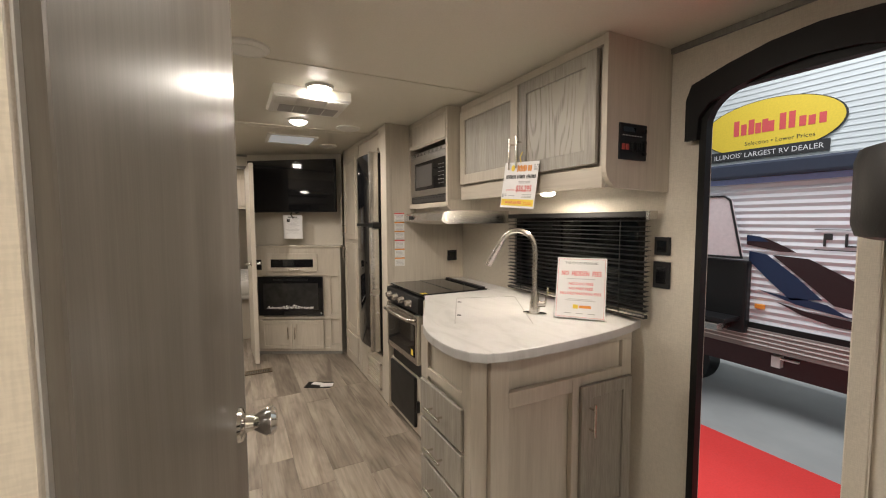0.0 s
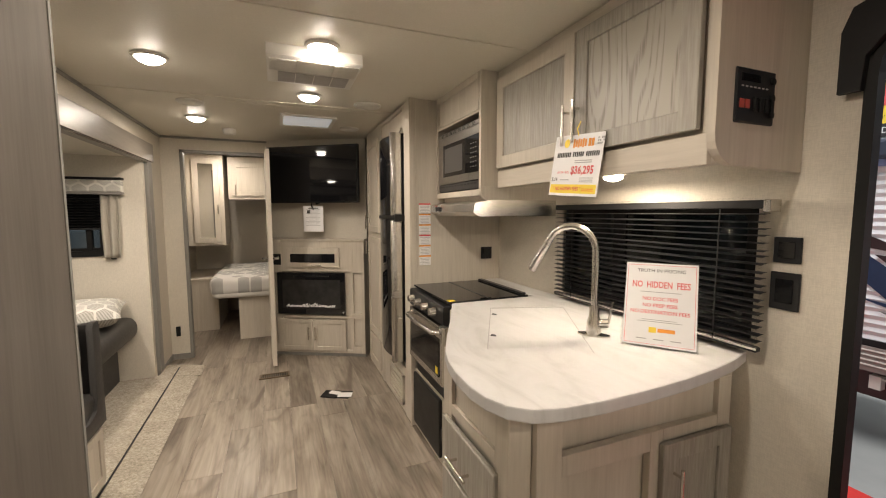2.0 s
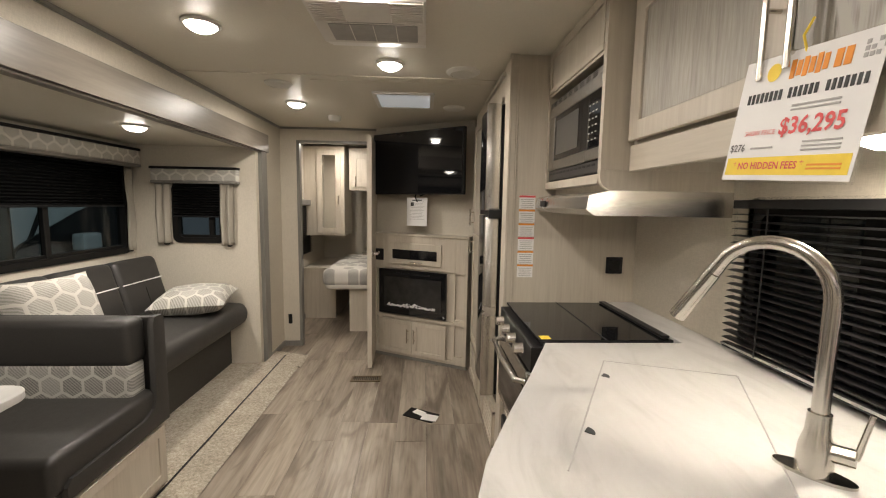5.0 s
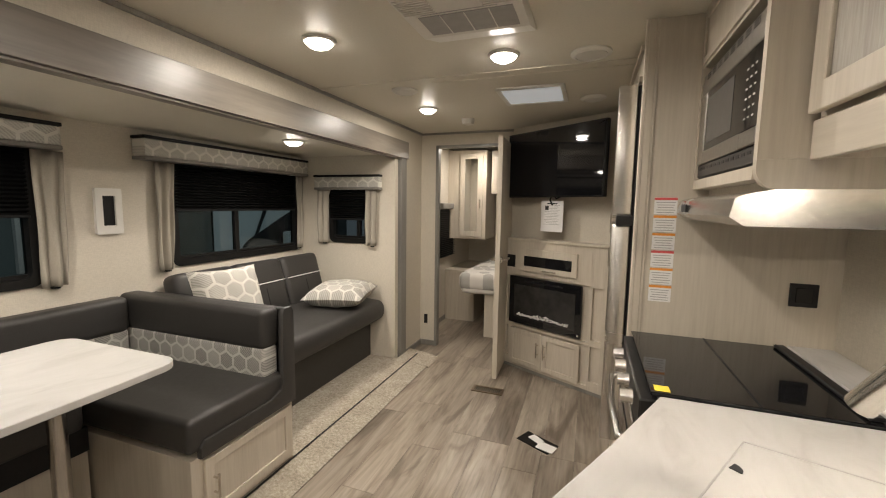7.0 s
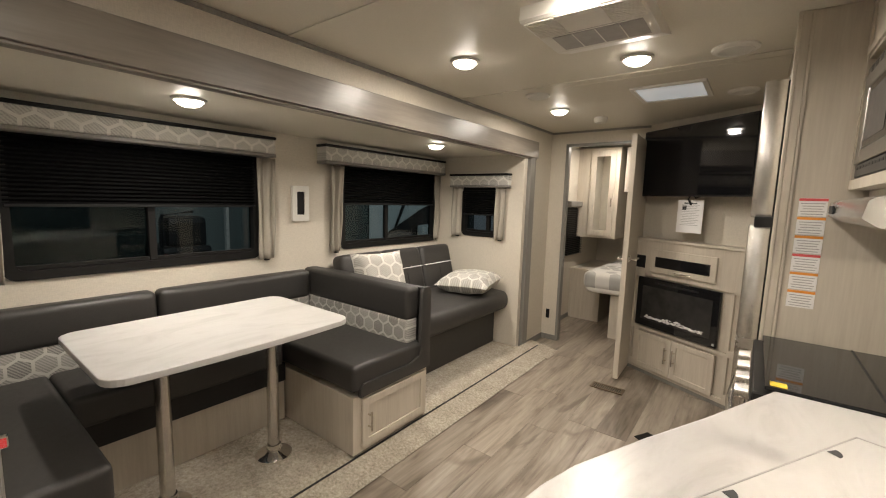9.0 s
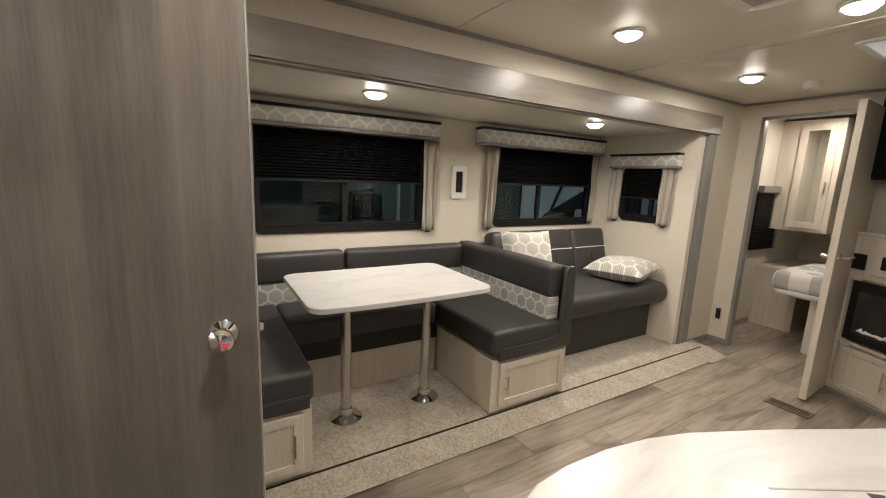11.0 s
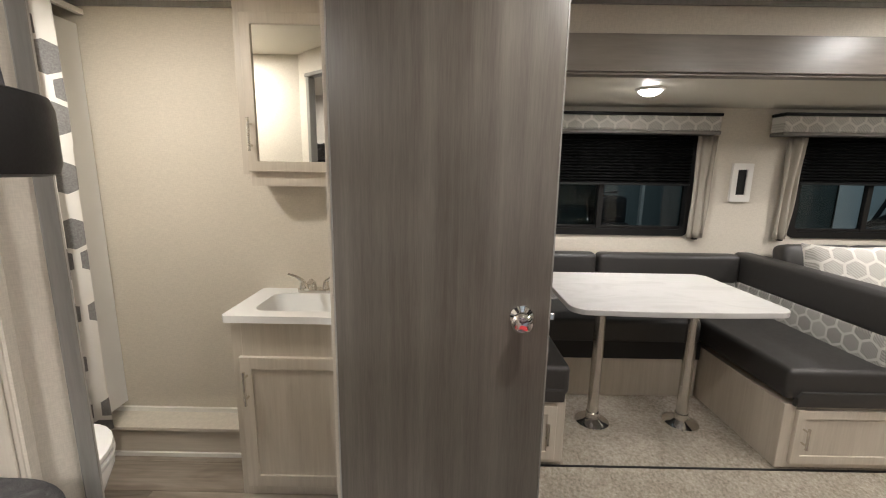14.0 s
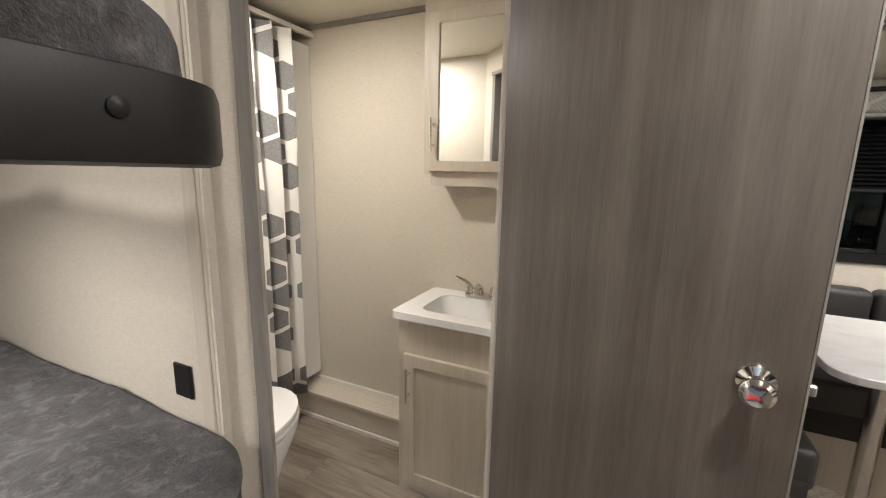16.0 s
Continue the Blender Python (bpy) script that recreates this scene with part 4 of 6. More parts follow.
# overhead cabinets
ov = thing("overhead_cabinet", pose(1.237, 2.153, 0, 0, 0, -90), "greige wood overhead cabinet with two framed doors and a curved end", "cabinet")
part("body", B((0.0, 1.06, 0.0, 0.338, 1.50, H - 0.002)), CAB, ov)
bm = bmesh.new()
endp = [(0.341, 1.455), (0.341, 2.018), (-0.02, 2.018), (-0.02, 1.54)] + [(-0.02 + 0.075 * (1 - math.cos(a)), 1.54 - 0.075 * math.sin(a)) for a in (math.pi / 2 * k / 6 for k in range(1, 7))]
slab(bm, endp, 1.06, 1.083, 0.0, Matrix(((0, 0, 1, 0), (1, 0, 0, 0), (0, 1, 0, 0), (0, 0, 0, 1))))
part("end_panel", bm, CAB, ov)
part("light_rail", B((0.0, 1.06, -0.012, 0.006, 1.465, 1.545), bev=0.002), CABH, ov)
part("top_rail", B((0.0, 1.06, -0.012, 0.0, 1.985, 2.018)), CABH, ov)
shaker(ov, 0.02, 1.555, 0.548, 0.42, "door", (0.526, 0.10, 0.145, True), 0.055, y=-0.013, panel=OAKQ)
shaker(ov, 0.578, 1.555, 0.462, 0.42, "door", (0.022, 0.105, 0.145, True), 0.055, y=-0.013, mat=OAKQ, panel=OAKP)
ul = thing("under_cabinet_light", pose(1.36, 1.54, 1.498), "small round light under the overhead cabinet, switched on", "light")
bm = bmesh.new()
lathe(bm, [(0.045, 0.0), (0.045, -0.015), (0.036, -0.02)], seg=24)
part("bezel", bm, WHITEP, ul, smooth=True)
bm = bmesh.new()
lathe(bm, [(0.035, -0.018), (0.032, -0.032), (0.015, -0.040), (0.0, -0.042)], seg=24)
part("lens", bm, LENS, ul, "glowing frosted lens", True)

# control panel on the cabinet end, faces -y
cp = thing("monitor_panel", pose(1.355, 1.069, 1.598, 0, 0, 0), "black systems monitor panel with switches and a red display", "control panel")
part("plate", B((-0.076, 0.076, -0.0135, 0.0, -0.018, 0.117), bev=0.003), BLACKP, cp)
cp.matrix_basis = pose(1.355, 1.0775, 1.588)
part("display", B((-0.064, -0.047, -0.016, -0.013, 0.018, 0.040), (-0.043, -0.026, -0.016, -0.013, 0.018, 0.040), bev=0.001), plain("red_rocker", (0.42, 0.06, 0.045), 0.4), cp, "dull red rocker switches")
for k in range(4):
    part("switch", B((-0.012 + 0.022 * k, 0.004 + 0.022 * k, -0.018, -0.013, 0.012, 0.048), bev=0.002), FRAMEB, cp)
part("readout", B((-0.06, 0.01, -0.0155, -0.0135, 0.084, 0.102)), BLACKG, cp)
for z in (0.008, 0.050, 0.092):
    bm = bmesh.new()
    cyl(bm, (0.060, -0.012, z), (0.060, -0.019, z), 0.009, 14)
    part("dial", bm, FRAMEB, cp, smooth=True)
for k in range(7):
    part("print_line", B((-0.06 + 0.016 * k, -0.052 + 0.016 * k, -0.0152, -0.0138, 0.070, 0.073)), GREYINK, cp)


def plate(name, at, w, h, label, category, inner=True):
    t = thing(name, at, label, category)
    part("plate", B((-w / 2, w / 2, -0.008, 0.0, -h / 2, h / 2), bev=0.002), BLACKP, t)
    if inner:
        part("insert", B((-w * 0.3, w * 0.3, -0.011, -0.007, -h * 0.32, h * 0.32), bev=0.0015), BLACKG, t)
    return t


plate("wall_switch", pose(XR - 0.001, 1.085, 1.235, 0, 0, -90), 0.07, 0.075, "small black rocker switch plate", "switch")
plate("wall_switch", pose(XR - 0.001, 1.085, 1.115, 0, 0, -90), 0.075, 0.11, "black framed double switch plate", "switch")
plate("outlet", pose(1.48, 2.744, 1.08), 0.078, 0.078, "square black outlet cover on the stove wall", "outlet")

# stickers down the housing
stk = thing("warning_labels", pose(1.055, 2.744, 0.90), "column of white printed safety labels with orange and red bands", "sticker")
for k in range(6):
    z = 0.50 - 0.064 * k
    s = part("label_sheet", B((-0.037, 0.037, -0.0012, 0.0, z - 0.061, z)), PAPER, stk)
    bars(s, REDINK if k in (0, 3) else ORANGE, [(0, z - 0.005, 0.074, 0.009)], -0.0014)
    bars(s, GREYINK, [(0, z - 0.018 - 0.009 * j, 0.062 - 0.006 * (j % 3), 0.0028) for j in range(5)], -0.0014)

# kitchen window with horizontal blinds
kw = tagged(new("window_1"), kind="structure")
kw.matrix_basis = pose(XR, WY1, WZ0, 0, 0, -90)
WW, WH = WY1 - WY0, WZ1 - WZ0
bm = bmesh.new()
ring(bm, rounded(-0.02, WW + 0.02, -0.02, WH + 0.02, 0.03), rounded(0.03, WW - 0.03, 0.03, WH - 0.03, 0.03), 0.0, 0.05, UPY)
part("window_frame", bm, FRAMEB, kw)
part("pane", B((0.02, WW - 0.02, 0.03, 0.034, 0.02, WH - 0.02)), GLASSD, kw)
part("mullion", B((0.30, 0.36, 0.02, 0.045, 0.02, WH - 0.02)), FRAMEB, kw)
bl = thing("window_blind", pose(XR - 0.03, WY1 + 0.01, WZ0, 0, 0, -90), "black horizontal mini blind, lowered and half closed", "blind")
part("head_rail", B((0.0, 0.96, -0.03, 0.0, 0.41, 0.435), bev=0.002), BLACKP, bl)
part("rail_bracket", B((0.955, 0.975, -0.033, 0.02, 0.40, 0.437), bev=0.002), STEEL, bl, "steel bracket")
part("bottom_rail", B((0.0, 0.96, -0.028, -0.004, -0.02, -0.004), bev=0.003), BLACKP, bl)
part("rail_strip", B((0.0, 0.96, -0.0295, -0.0275, -0.013, -0.006)), STEEL, bl)
sl = bmesh.new()
slab(sl, [(-0.013, 0.004), (0.0, 0.0), (0.013, -0.007), (0.0135, -0.006), (0.0, 0.0012), (-0.013, 0.005)], 0.0, 0.96, 0, UPX)
first = part("slat", sl, BLACKP, bl)
SLAT_TILT = 30
first.matrix_basis = pose(0, -0.016, 0.012, SLAT_TILT, 0, 0)
for k in range(1, 19):
    o = first.copy()
    scene.collection.objects.link(o)
    o.matrix_basis = pose(random.uniform(-0.004, 0.004), -0.016, 0.012 + 0.0212 * k, SLAT_TILT + random.uniform(-2, 2), random.uniform(-0.2, 0.2), 0)
for x in (0.13, 0.83):
    part("ladder_cord", B((x - 0.002, x + 0.002, -0.031, -0.029, -0.01, 0.41)), BLACKP, bl)
bm = bmesh.new()
tube(bm, [(0.03, -0.04, 0.40), (0.05, -0.05, 0.20), (0.06, -0.05, 0.08)], 0.004, 8)
part("tilt_wand", bm, ACRYL, bl, smooth=True)

# price card hung on the overhead handles; faces -x
pc = thing("price_card", pose(1.194, 1.510, 1.612, 0, 0, -85), "white price card with a yellow band hung on the cabinet handles", "sign")
tl = pose(-0.016, 0, 0, -6, 4, 0) @ Matrix.Diagonal((0.84, 1, 1, 1))
part("sleeve", B((-0.138, 0.138, 0.0022, 0.0028, -0.216, 0.004)), ACRYL, pc, at=tl)
ps = part("sheet", B((-0.134, 0.134, -0.002, -0.0012, -0.212, 0.0)), PAPER, pc, at=tl)
part("yellow_band", B((-0.128, 0.128, -0.0026, -0.002, -0.203, -0.172)), YELLOW, ps)
CF = lambda x, z: pose(x, -0.0034, z, 90, 0, 0)
words("$36,295", 0.038, REDINK, ps, CF(0.042, -0.124), bold=0.0009)
words("SHOW PRICE", 0.012, REDINK, ps, CF(-0.062, -0.130))
words("$276", 0.019, INK, ps, CF(-0.108, -0.155))
words("* NO HIDDEN FEES *", 0.017, REDINK, ps, CF(-0.03, -0.1875), bold=0.0003)
bars(ps, INK, [(-0.108 + 0.0102 * k, -0.068, 0.0058, 0.016 + 0.001 * (k % 2)) for k in range(23) if k not in (8, 15)], -0.0030)
bars(ps, GREYINK, [(0.04, -0.090, 0.09, 0.003), (0.04, -0.097, 0.09, 0.003), (-0.05, -0.156, 0.05, 0.003), (0.07, -0.150, 0.07, 0.0025), (0.07, -0.157, 0.07, 0.0025), (0.07, -0.163, 0.07, 0.0025)], -0.0030)
bars(ps, ORANGE, [(-0.022 + 0.0125 * k, -0.030, 0.009, 0.030 - 0.006 * (k % 2)) for k in range(6)] + [(0.062, -0.030, 0.012, 0.026), (0.078, -0.030, 0.012, 0.026), (0.085, -0.187, 0.06, 0.003), (0.085, -0.193, 0.06, 0.003)], -0.0030)
bars(ps, GREYINK, [(0.105 + 0.009 * (k % 4), -0.018 - 0.009 * (k // 4), 0.006, 0.006) for k in range(12) if k % 5 != 1], -0.0030)
b = bmesh.new()
cyl(b, (-0.062, -0.0028, -0.028), (-0.062, -0.0034, -0.028), 0.015, 20)
part("badge", b, YELLOW, ps)
part("hanging_loop", tube(bmesh.new(), [(-0.02, 0, -0.01), (-0.024, -0.006, 0.02), (-0.015, 0.0, 0.045)], 0.002, 6), YELLOW, pc, "yellow plastic hanging loop", True)

# ---- slide-out: windows, blinds, valances, curtains ----
def slide_window(name, at, w, h, mull, screen=0.0):
    """A window that faces -y locally, x across and z up from its lower corner; a pleated shade covers its upper part."""
    t = tagged(new(name), kind="structure")
    t.matrix_basis = at
    bm = bmesh.new()
    ring(bm, rounded(-0.012, w + 0.012, -0.012, h + 0.012, 0.05), rounded(0.03, w - 0.03, 0.03, h - 0.03, 0.035), -0.012, 0.05, UPY)
    part("window_frame", bm, FRAMEB, t)
    part("pane", B((0.02, w - 0.02, 0.028, 0.032, 0.02, h - 0.02)), GLASS, t)
    part("sash", B((0.03, w - 0.03, 0.012, 0.034, 0.03, 0.05), bev=0.002), FRAMEB, t)
    if mull:
        part("mullion", B((mull - 0.018, mull + 0.018, 0.006, 0.040, 0.03, h - 0.03), bev=0.003), FRAMEB, t)
    if screen:
        part("insect_screen", B((0.03, screen, 0.037, 0.038, 0.03, h - 0.03)), MESH, t, "fine dark insect screen")
        part("screen_edge", B((screen - 0.008, screen, 0.034, 0.042, 0.03, h - 0.03)), FRAMEB, t)
    return t


def pleated(at, w, drop, label="black pleated window shade, half lowered"):
    t = thing("pleated_blind", at, label, "window shade")
    n = int(drop / 0.0095)
    pts = [((0.011 if k % 2 else -0.003), -drop * k / n) for k in range(n + 1)]
    bm = bmesh.new()
    slab(bm, [(y, z) for y, z in pts] + [(y + 0.002, z) for y, z in reversed(pts)], 0.0, w, 0, UPX)
    part("pleats", bm, BLINDM, t)
    part("bottom_bar", B((0.0, w, -0.006, 0.014, -drop - 0.014, -drop), bev=0.003), BLACKP, t)
    return t


def valance(at, w, h, d=0.11):
    t = thing("valance", at, "padded hexagon-print window valance with dark edges", "valance")
    part("board", B((0.0, w, -d, 0.0, 0.008, h), bev=0.012), HEX, t)
    part("top_trim", B((-0.004, w + 0.004, -d - 0.004, 0.0, h, h + 0.018), bev=0.005), FRAMEB, t, "dark brown top trim")
    part("bottom_trim", B((-0.002, w + 0.002, -d - 0.003, 0.0, -0.012, 0.008), bev=0.004), TRIMW, t)
    return t


def curtain(at, w, h, taper=0.0):
    """A narrow gathered side curtain, x across, hanging down from z = 0."""
    t = thing("curtain", at, "narrow taupe side curtain, gathered", "curtain")
    bm = bmesh.new()
    nx, nz = 28, 14
    rows = []
    for j in range(nz + 1):
        s = j / nz
        row = []
        for i in range(nx + 1):
            u = i / nx
            ww = w * (1 - taper * s)
            y = -0.030 - 0.017 * math.sin(u * 4 * math.pi + 0.5 * math.sin(s * 3)) * (0.6 + 0.4 * s) + 0.004 * math.sin(9 * s + 5 * u)
            row.append(bm.verts.new((u * ww, y, -h * s)))
        rows.append(row)
    for a, b in zip(rows, rows[1:]):
        for i in range(nx):
            bm.faces.new((a[i], a[i + 1], b[i + 1], b[i]))
    o = part("cloth", bm, CLOTH, t, smooth=True)
    md = o.modifiers.new("thick", "SOLIDIFY")
    md.thickness = 0.003
    part("tie_stud", B((w * 0.35, w * 0.6, -0.03, 0.0, -h - 0.012, -h + 0.004), bev=0.003), FRAMEB, t)
    return t


wall_at = lambda y, z, dx=0.0: pose(XS + dx, y, z, 0, 0, 90)
slide_window("window_2", wall_at(W1[0], W1[2]), W1[1] - W1[0], W1[3] - W1[2], 0.555, 0.545)
slide_window("window_3", wall_at(W2[0], W2[2]), W2[1] - W2[0], W2[3] - W2[2], 0.50, 0.32)
slide_window("window_4", pose(W3[0], YS1, W3[2]), W3[1] - W3[0], W3[3] - W3[2], 0.27)
pleated(wall_at(W1[0] + 0.01, 1.60, 0.02), 1.10, 0.31)
pleated(wall_at(W2[0] + 0.01, 1.60, 0.02), 1.095, 0.29)
pleated(pose(W3[0] + 0.005, YS1 - 0.02, 1.48), 0.38, 0.245)
valance(wall_at(1.03, 1.605), 1.28, 0.095)
valance(wall_at(2.69, 1.605), 1.395, 0.105)
valance(pose(-1.475, YS1, 1.49), 0.635, 0.095, 0.06)
curtain(wall_at(2.225, 1.59), 0.125, 0.65, 0.15)
curtain(wall_at(2.79, 1.59), 0.125, 0.65, 0.3)
curtain(wall_at(4.02, 1.59), 0.09, 0.62, 0.1)
curtain(wall_at(0.98, 1.59), 0.125, 0.65, 0.1)
curtain(pose(-1.46, YS1, 1.48), 0.12, 0.46, 0.1)
curtain(pose(-0.98, YS1, 1.48), 0.11, 0.47, 0.1)

tf = thing("wall_control_frame", wall_at(2.48, 1.18), "white framed wall panel with a dark centre", "wall panel")
bm = bmesh.new()
ring(bm, rounded(0, 0.13, 0, 0.245, 0.008, 3), rounded(0.034, 0.096, 0.045, 0.205, 0.004, 3), -0.02, 0.0, UPY)
part("frame", bm, WHITEP, tf)
part("centre", B((0.03, 0.10, -0.008, -0.001, 0.04, 0.21)), BLACKP, tf)


def cushion(x0, x1, y0, y1, z0, z1, r=0.03, puff=0.006):
    bm = bmesh.new()
    box(bm, x0, x1, y0, y1, z0, z1)
    bmesh.ops.remove_doubles(bm, verts=bm.verts[:], dist=1e-5)
    bmesh.ops.bevel(bm, geom=bm.edges[:], offset=r, segments=4, affect="EDGES", profile=0.55)
    return bm


# ---- dinette ----
SEAT = 0.525


def bench(name, y0, y1, xf, xb, label, drawer):
    t = thing("dinette_bench", pose(xf, y0, ZF), label, "bench", "dinette benches")
    w, d = y1 - y0, xf - xb
    part("base", B((-d, -0.0, 0.0, w, 0.0, 0.31), bev=0.002), CAB, t)
    f = shaker(t, 0, 0, w - 0.08, 0.26, "storage_door", (0.035, 0.14, 0.10, True), 0.04)
    f.matrix_basis = pose(0.0, 0.05, 0.03, 0, 0, 90)
    bm = bmesh.new()
    slab(bm, [(0.03, 0.31), (0.03, 0.355), (0.05, 0.378), (w - 0.16, 0.378), (w - 0.10, 0.40), (w - 0.082, 0.45), (w - 0.078, 0.775), (w - 0.062, 0.80), (w - 0.015, 0.80), (w, 0.775), (w, 0.31)], -0.002, 0.026, 0.006, UPX)
    part("side_trim", bm, LEATHER, t, "black upholstered L-shaped side trim", True)
    part("seat_cushion", cushion(-d, 0.012, -0.01, w - 0.045, 0.335, SEAT - ZF, 0.028), LEATHER, t, "black leatherette seat cushion", True)
    return t


b2 = bench("right", 2.14, 2.71, -0.60, XS, "greige wood dinette bench with a black leatherette seat and storage door", True)
b1 = thing("dinette_bench", pose(-0.60, 1.18, ZF, 0, 0, 0), "greige wood dinette bench with a black leatherette seat and storage door", "bench", "dinette benches")
part("base", B((-1.0, 0, -0.55, 0, 0, 0.31), bev=0.002), CAB, b1)
f = shaker(b1, 0, 0, 0.46, 0.26, "storage_door", (0.42, 0.14, 0.10, True), 0.04)
f.matrix_basis = pose(0.0, -0.50, 0.03, 0, 0, 90)
part("seat_trim", B((-0.015, 0.022, -0.55, -0.01, 0.31, 0.372), bev=0.010), LEATHER, b1)
part("seat_cushion", cushion(-1.0, 0.012, -0.55, 0.01, 0.335, SEAT - ZF, 0.028), LEATHER, b1, "black leatherette seat cushion", True)
# rear bench along the window
b3 = thing("dinette_bench", pose(XS, 1.18, ZF), "long rear dinette bench with a black leatherette seat", "bench", "dinette benches")
part("base", B((0.0, 0.46, 0.005, 0.945, 0, 0.26)), CAB, b3)
part("front_skirt", B((0.46, 0.475, 0.005, 0.945, 0.24, 0.345)), BLACKP, b3)
part("seat_cushion", cushion(0.0, 0.48, 0.012, 0.938, 0.335, SEAT - ZF, 0.028), LEATHER, b3, smooth=True)


def backrest(t, at, x0, x1, low, high, split, fabric=True):
    """Backrest on a wall: black band over a printed band. Local x along, -y towards the room."""
    g = part("backrest", cushion(x0, x1, -0.11, -0.005, split, high, 0.035), LEATHER, t, "black leatherette backrest cushion", True, at)
    part("fabric_band", cushion(x0 + 0.006, x1 - 0.006, -0.10, -0.005, low, split + 0.012, 0.022), HEXB, g, "hexagon-print fabric band", True)
    return g


backrest(b3, pose(0.0, -0.575, 0, 0, 0, 90), 0.0, 1.02, 0.45, 0.79, 0.60)
backrest(b3, pose(0.0, -0.575, 0, 0, 0, 90), 1.03, 1.955, 0.45, 0.79, 0.60)
g = part("backrest", cushion(-1.045, -0.030, 0.418, 0.532, 0.605, 0.80, 0.03), LEATHER, b2, "black leatherette backrest cushion", True)
part("fabric_band", cushion(-1.03, -0.034, 0.421, 0.52, 0.455, 0.615, 0.02), HEXB, g, "hexagon-print fabric band", True)
part("divider_board", B((-0.95, -0.003, 0.534, 0.568, 0.31, 0.79), bev=0.004), LEATHER, b2)

tb = thing("dinette_table", pose(-0.935, 1.655, ZF), "white marbled dinette table with rounded corners on two steel legs", "table")
bm = bmesh.new()
tw, td = 0.475, 0.335
out = []
for sx, sy in ((1, 1), (-1, 1), (-1, -1), (1, -1)):
    cx, cy, r = sx * (td - 0.07), sy * (tw - 0.07), 0.07
    a0 = {(1, 1): 0, (-1, 1): 90, (-1, -1): 180, (1, -1): 270}[(sx, sy)]
    for k in range(7):
        a = radians(a0 + 15 * k)
        out.append((cx + r * math.cos(a), cy + r * math.sin(a)))
out2 = [(x + 0.022 * (1 - (y / tw) ** 2) * (1 if x > 0 else 0), y) for x, y in out]
i = out2.index(out2[0])
mid = [(td + 0.022 * (1 - (y / tw) ** 2), y) for y in (-0.25, -0.12, 0.0, 0.12, 0.25)]
slab(bm, out2 + mid, 0.705, 0.73, 0.004)
part("tabletop", bm, MARBLE, tb)
for y in (-0.225, 0.245):
    bm = bmesh.new()
    cyl(bm, (0.01, y, 0.03), (0.01, y, 0.705), 0.028, 24)
    lg = part("leg", bm, STEEL, tb, "brushed steel pedestal leg", True)
    bm = bmesh.new()
    lathe(bm, [(0.088, 0.0), (0.086, 0.008), (0.05, 0.016), (0.034, 0.028), (0.033, 0.06)], (0.01, y, 0.0), 30)
    part("foot", bm, CHROME, lg, "round chrome floor flange", True)

# ---- sofa ----
so = thing("sofa", pose(-0.86, 2.775, ZF), "black leatherette jackknife sofa with a grey contrast strip", "sofa")
W_ = 1.345
part("base", B((-0.70, -0.09, 0.0, W_, 0.0, 0.33), bev=0.004), LEATHER, so)
bm = bmesh.new()
roll = [(0.062 * math.sin(radians(q)) - 0.012, 0.415 - 0.085 * math.cos(radians(q))) for q in range(0, 181, 20)]
slab(bm, [(-0.6, 0.30)] + roll + [(-0.25, 0.515), (-0.6, 0.50)], 0.0, W_, 0.018, UPY)
part("seat_cushion", bm, LEATHER, so, "long black leatherette seat with a thick rolled front", True)
for k in range(3):
    a, b = W_ * k / 3, W_ * (k + 1) / 3
    g = part("back_cushion", cushion(-0.12, 0.02, a + 0.003, b - 0.003, 0.0, 0.46, 0.05), LEATHER, so, smooth=True, at=pose(-0.535, 0, 0.435, 0, -15, 0))
    part("piping", B((0.018, 0.023, a + 0.02, b - 0.02, 0.28, 0.287)), PAPER, g, "pale grey contrast strip")
    part("tuft_seam", B((0.010, 0.0225, (a + b) / 2 - 0.002, (a + b) / 2 + 0.002, 0.03, 0.24)), BLACKP, g)


def pillow(at, w, h, label):
    bm = bmesh.new()
    n = 16
    grid = {}
    for side in (1, -1):
        for i in range(n + 1):
            for j in range(n + 1):
                u, v = 2 * i / n - 1, 2 * j / n - 1
                edge = abs(u) == 1 or abs(v) == 1
                if side < 0 and edge:
                    grid[(side, i, j)] = grid[(1, i, j)]
                    continue
                k = (1 - u ** 4) * (1 - v ** 4)
                pin = 1 - 0.10 * (1 - abs(u) ** 2) * 0 - 0.07 * (u * u * (1 - v * v) + v * v * (1 - u * u))
                z = side * 0.085 * k ** 0.55
                wr = 0.004 * math.sin(7 * u + 3 * v) * k
                grid[(side, i, j)] = bm.verts.new((u * w / 2 * pin, v * h / 2 * pin, z + wr))
        for i in range(n):
            for j in range(n):
                q = [grid[(side, a, b)] for a, b in ((i, j), (i + 1, j), (i + 1, j + 1), (i, j + 1))]
                bm.faces.new(q if side > 0 else q[::-1])
    return solid("throw_pillow", bm, HEXP, label, "pillow", "throw pillows", at, True)


HEXP = hexes("hexagon_print_pillow", (0.56, 0.54, 0.49), (0.15, 0.143, 0.13), (0.34, 0.325, 0.29), 0.10, axes=(0, 1))
pillow(pose(-1.05, 3.83, 0.650, 3, -2, 12), 0.47, 0.46, "pale hexagon-print throw pillow lying on the sofa seat")
pillow(pose(-1.20, 2.90, 0.775, 68, 0, 76), 0.41, 0.41, "pale hexagon-print throw pillow propped against the sofa back")

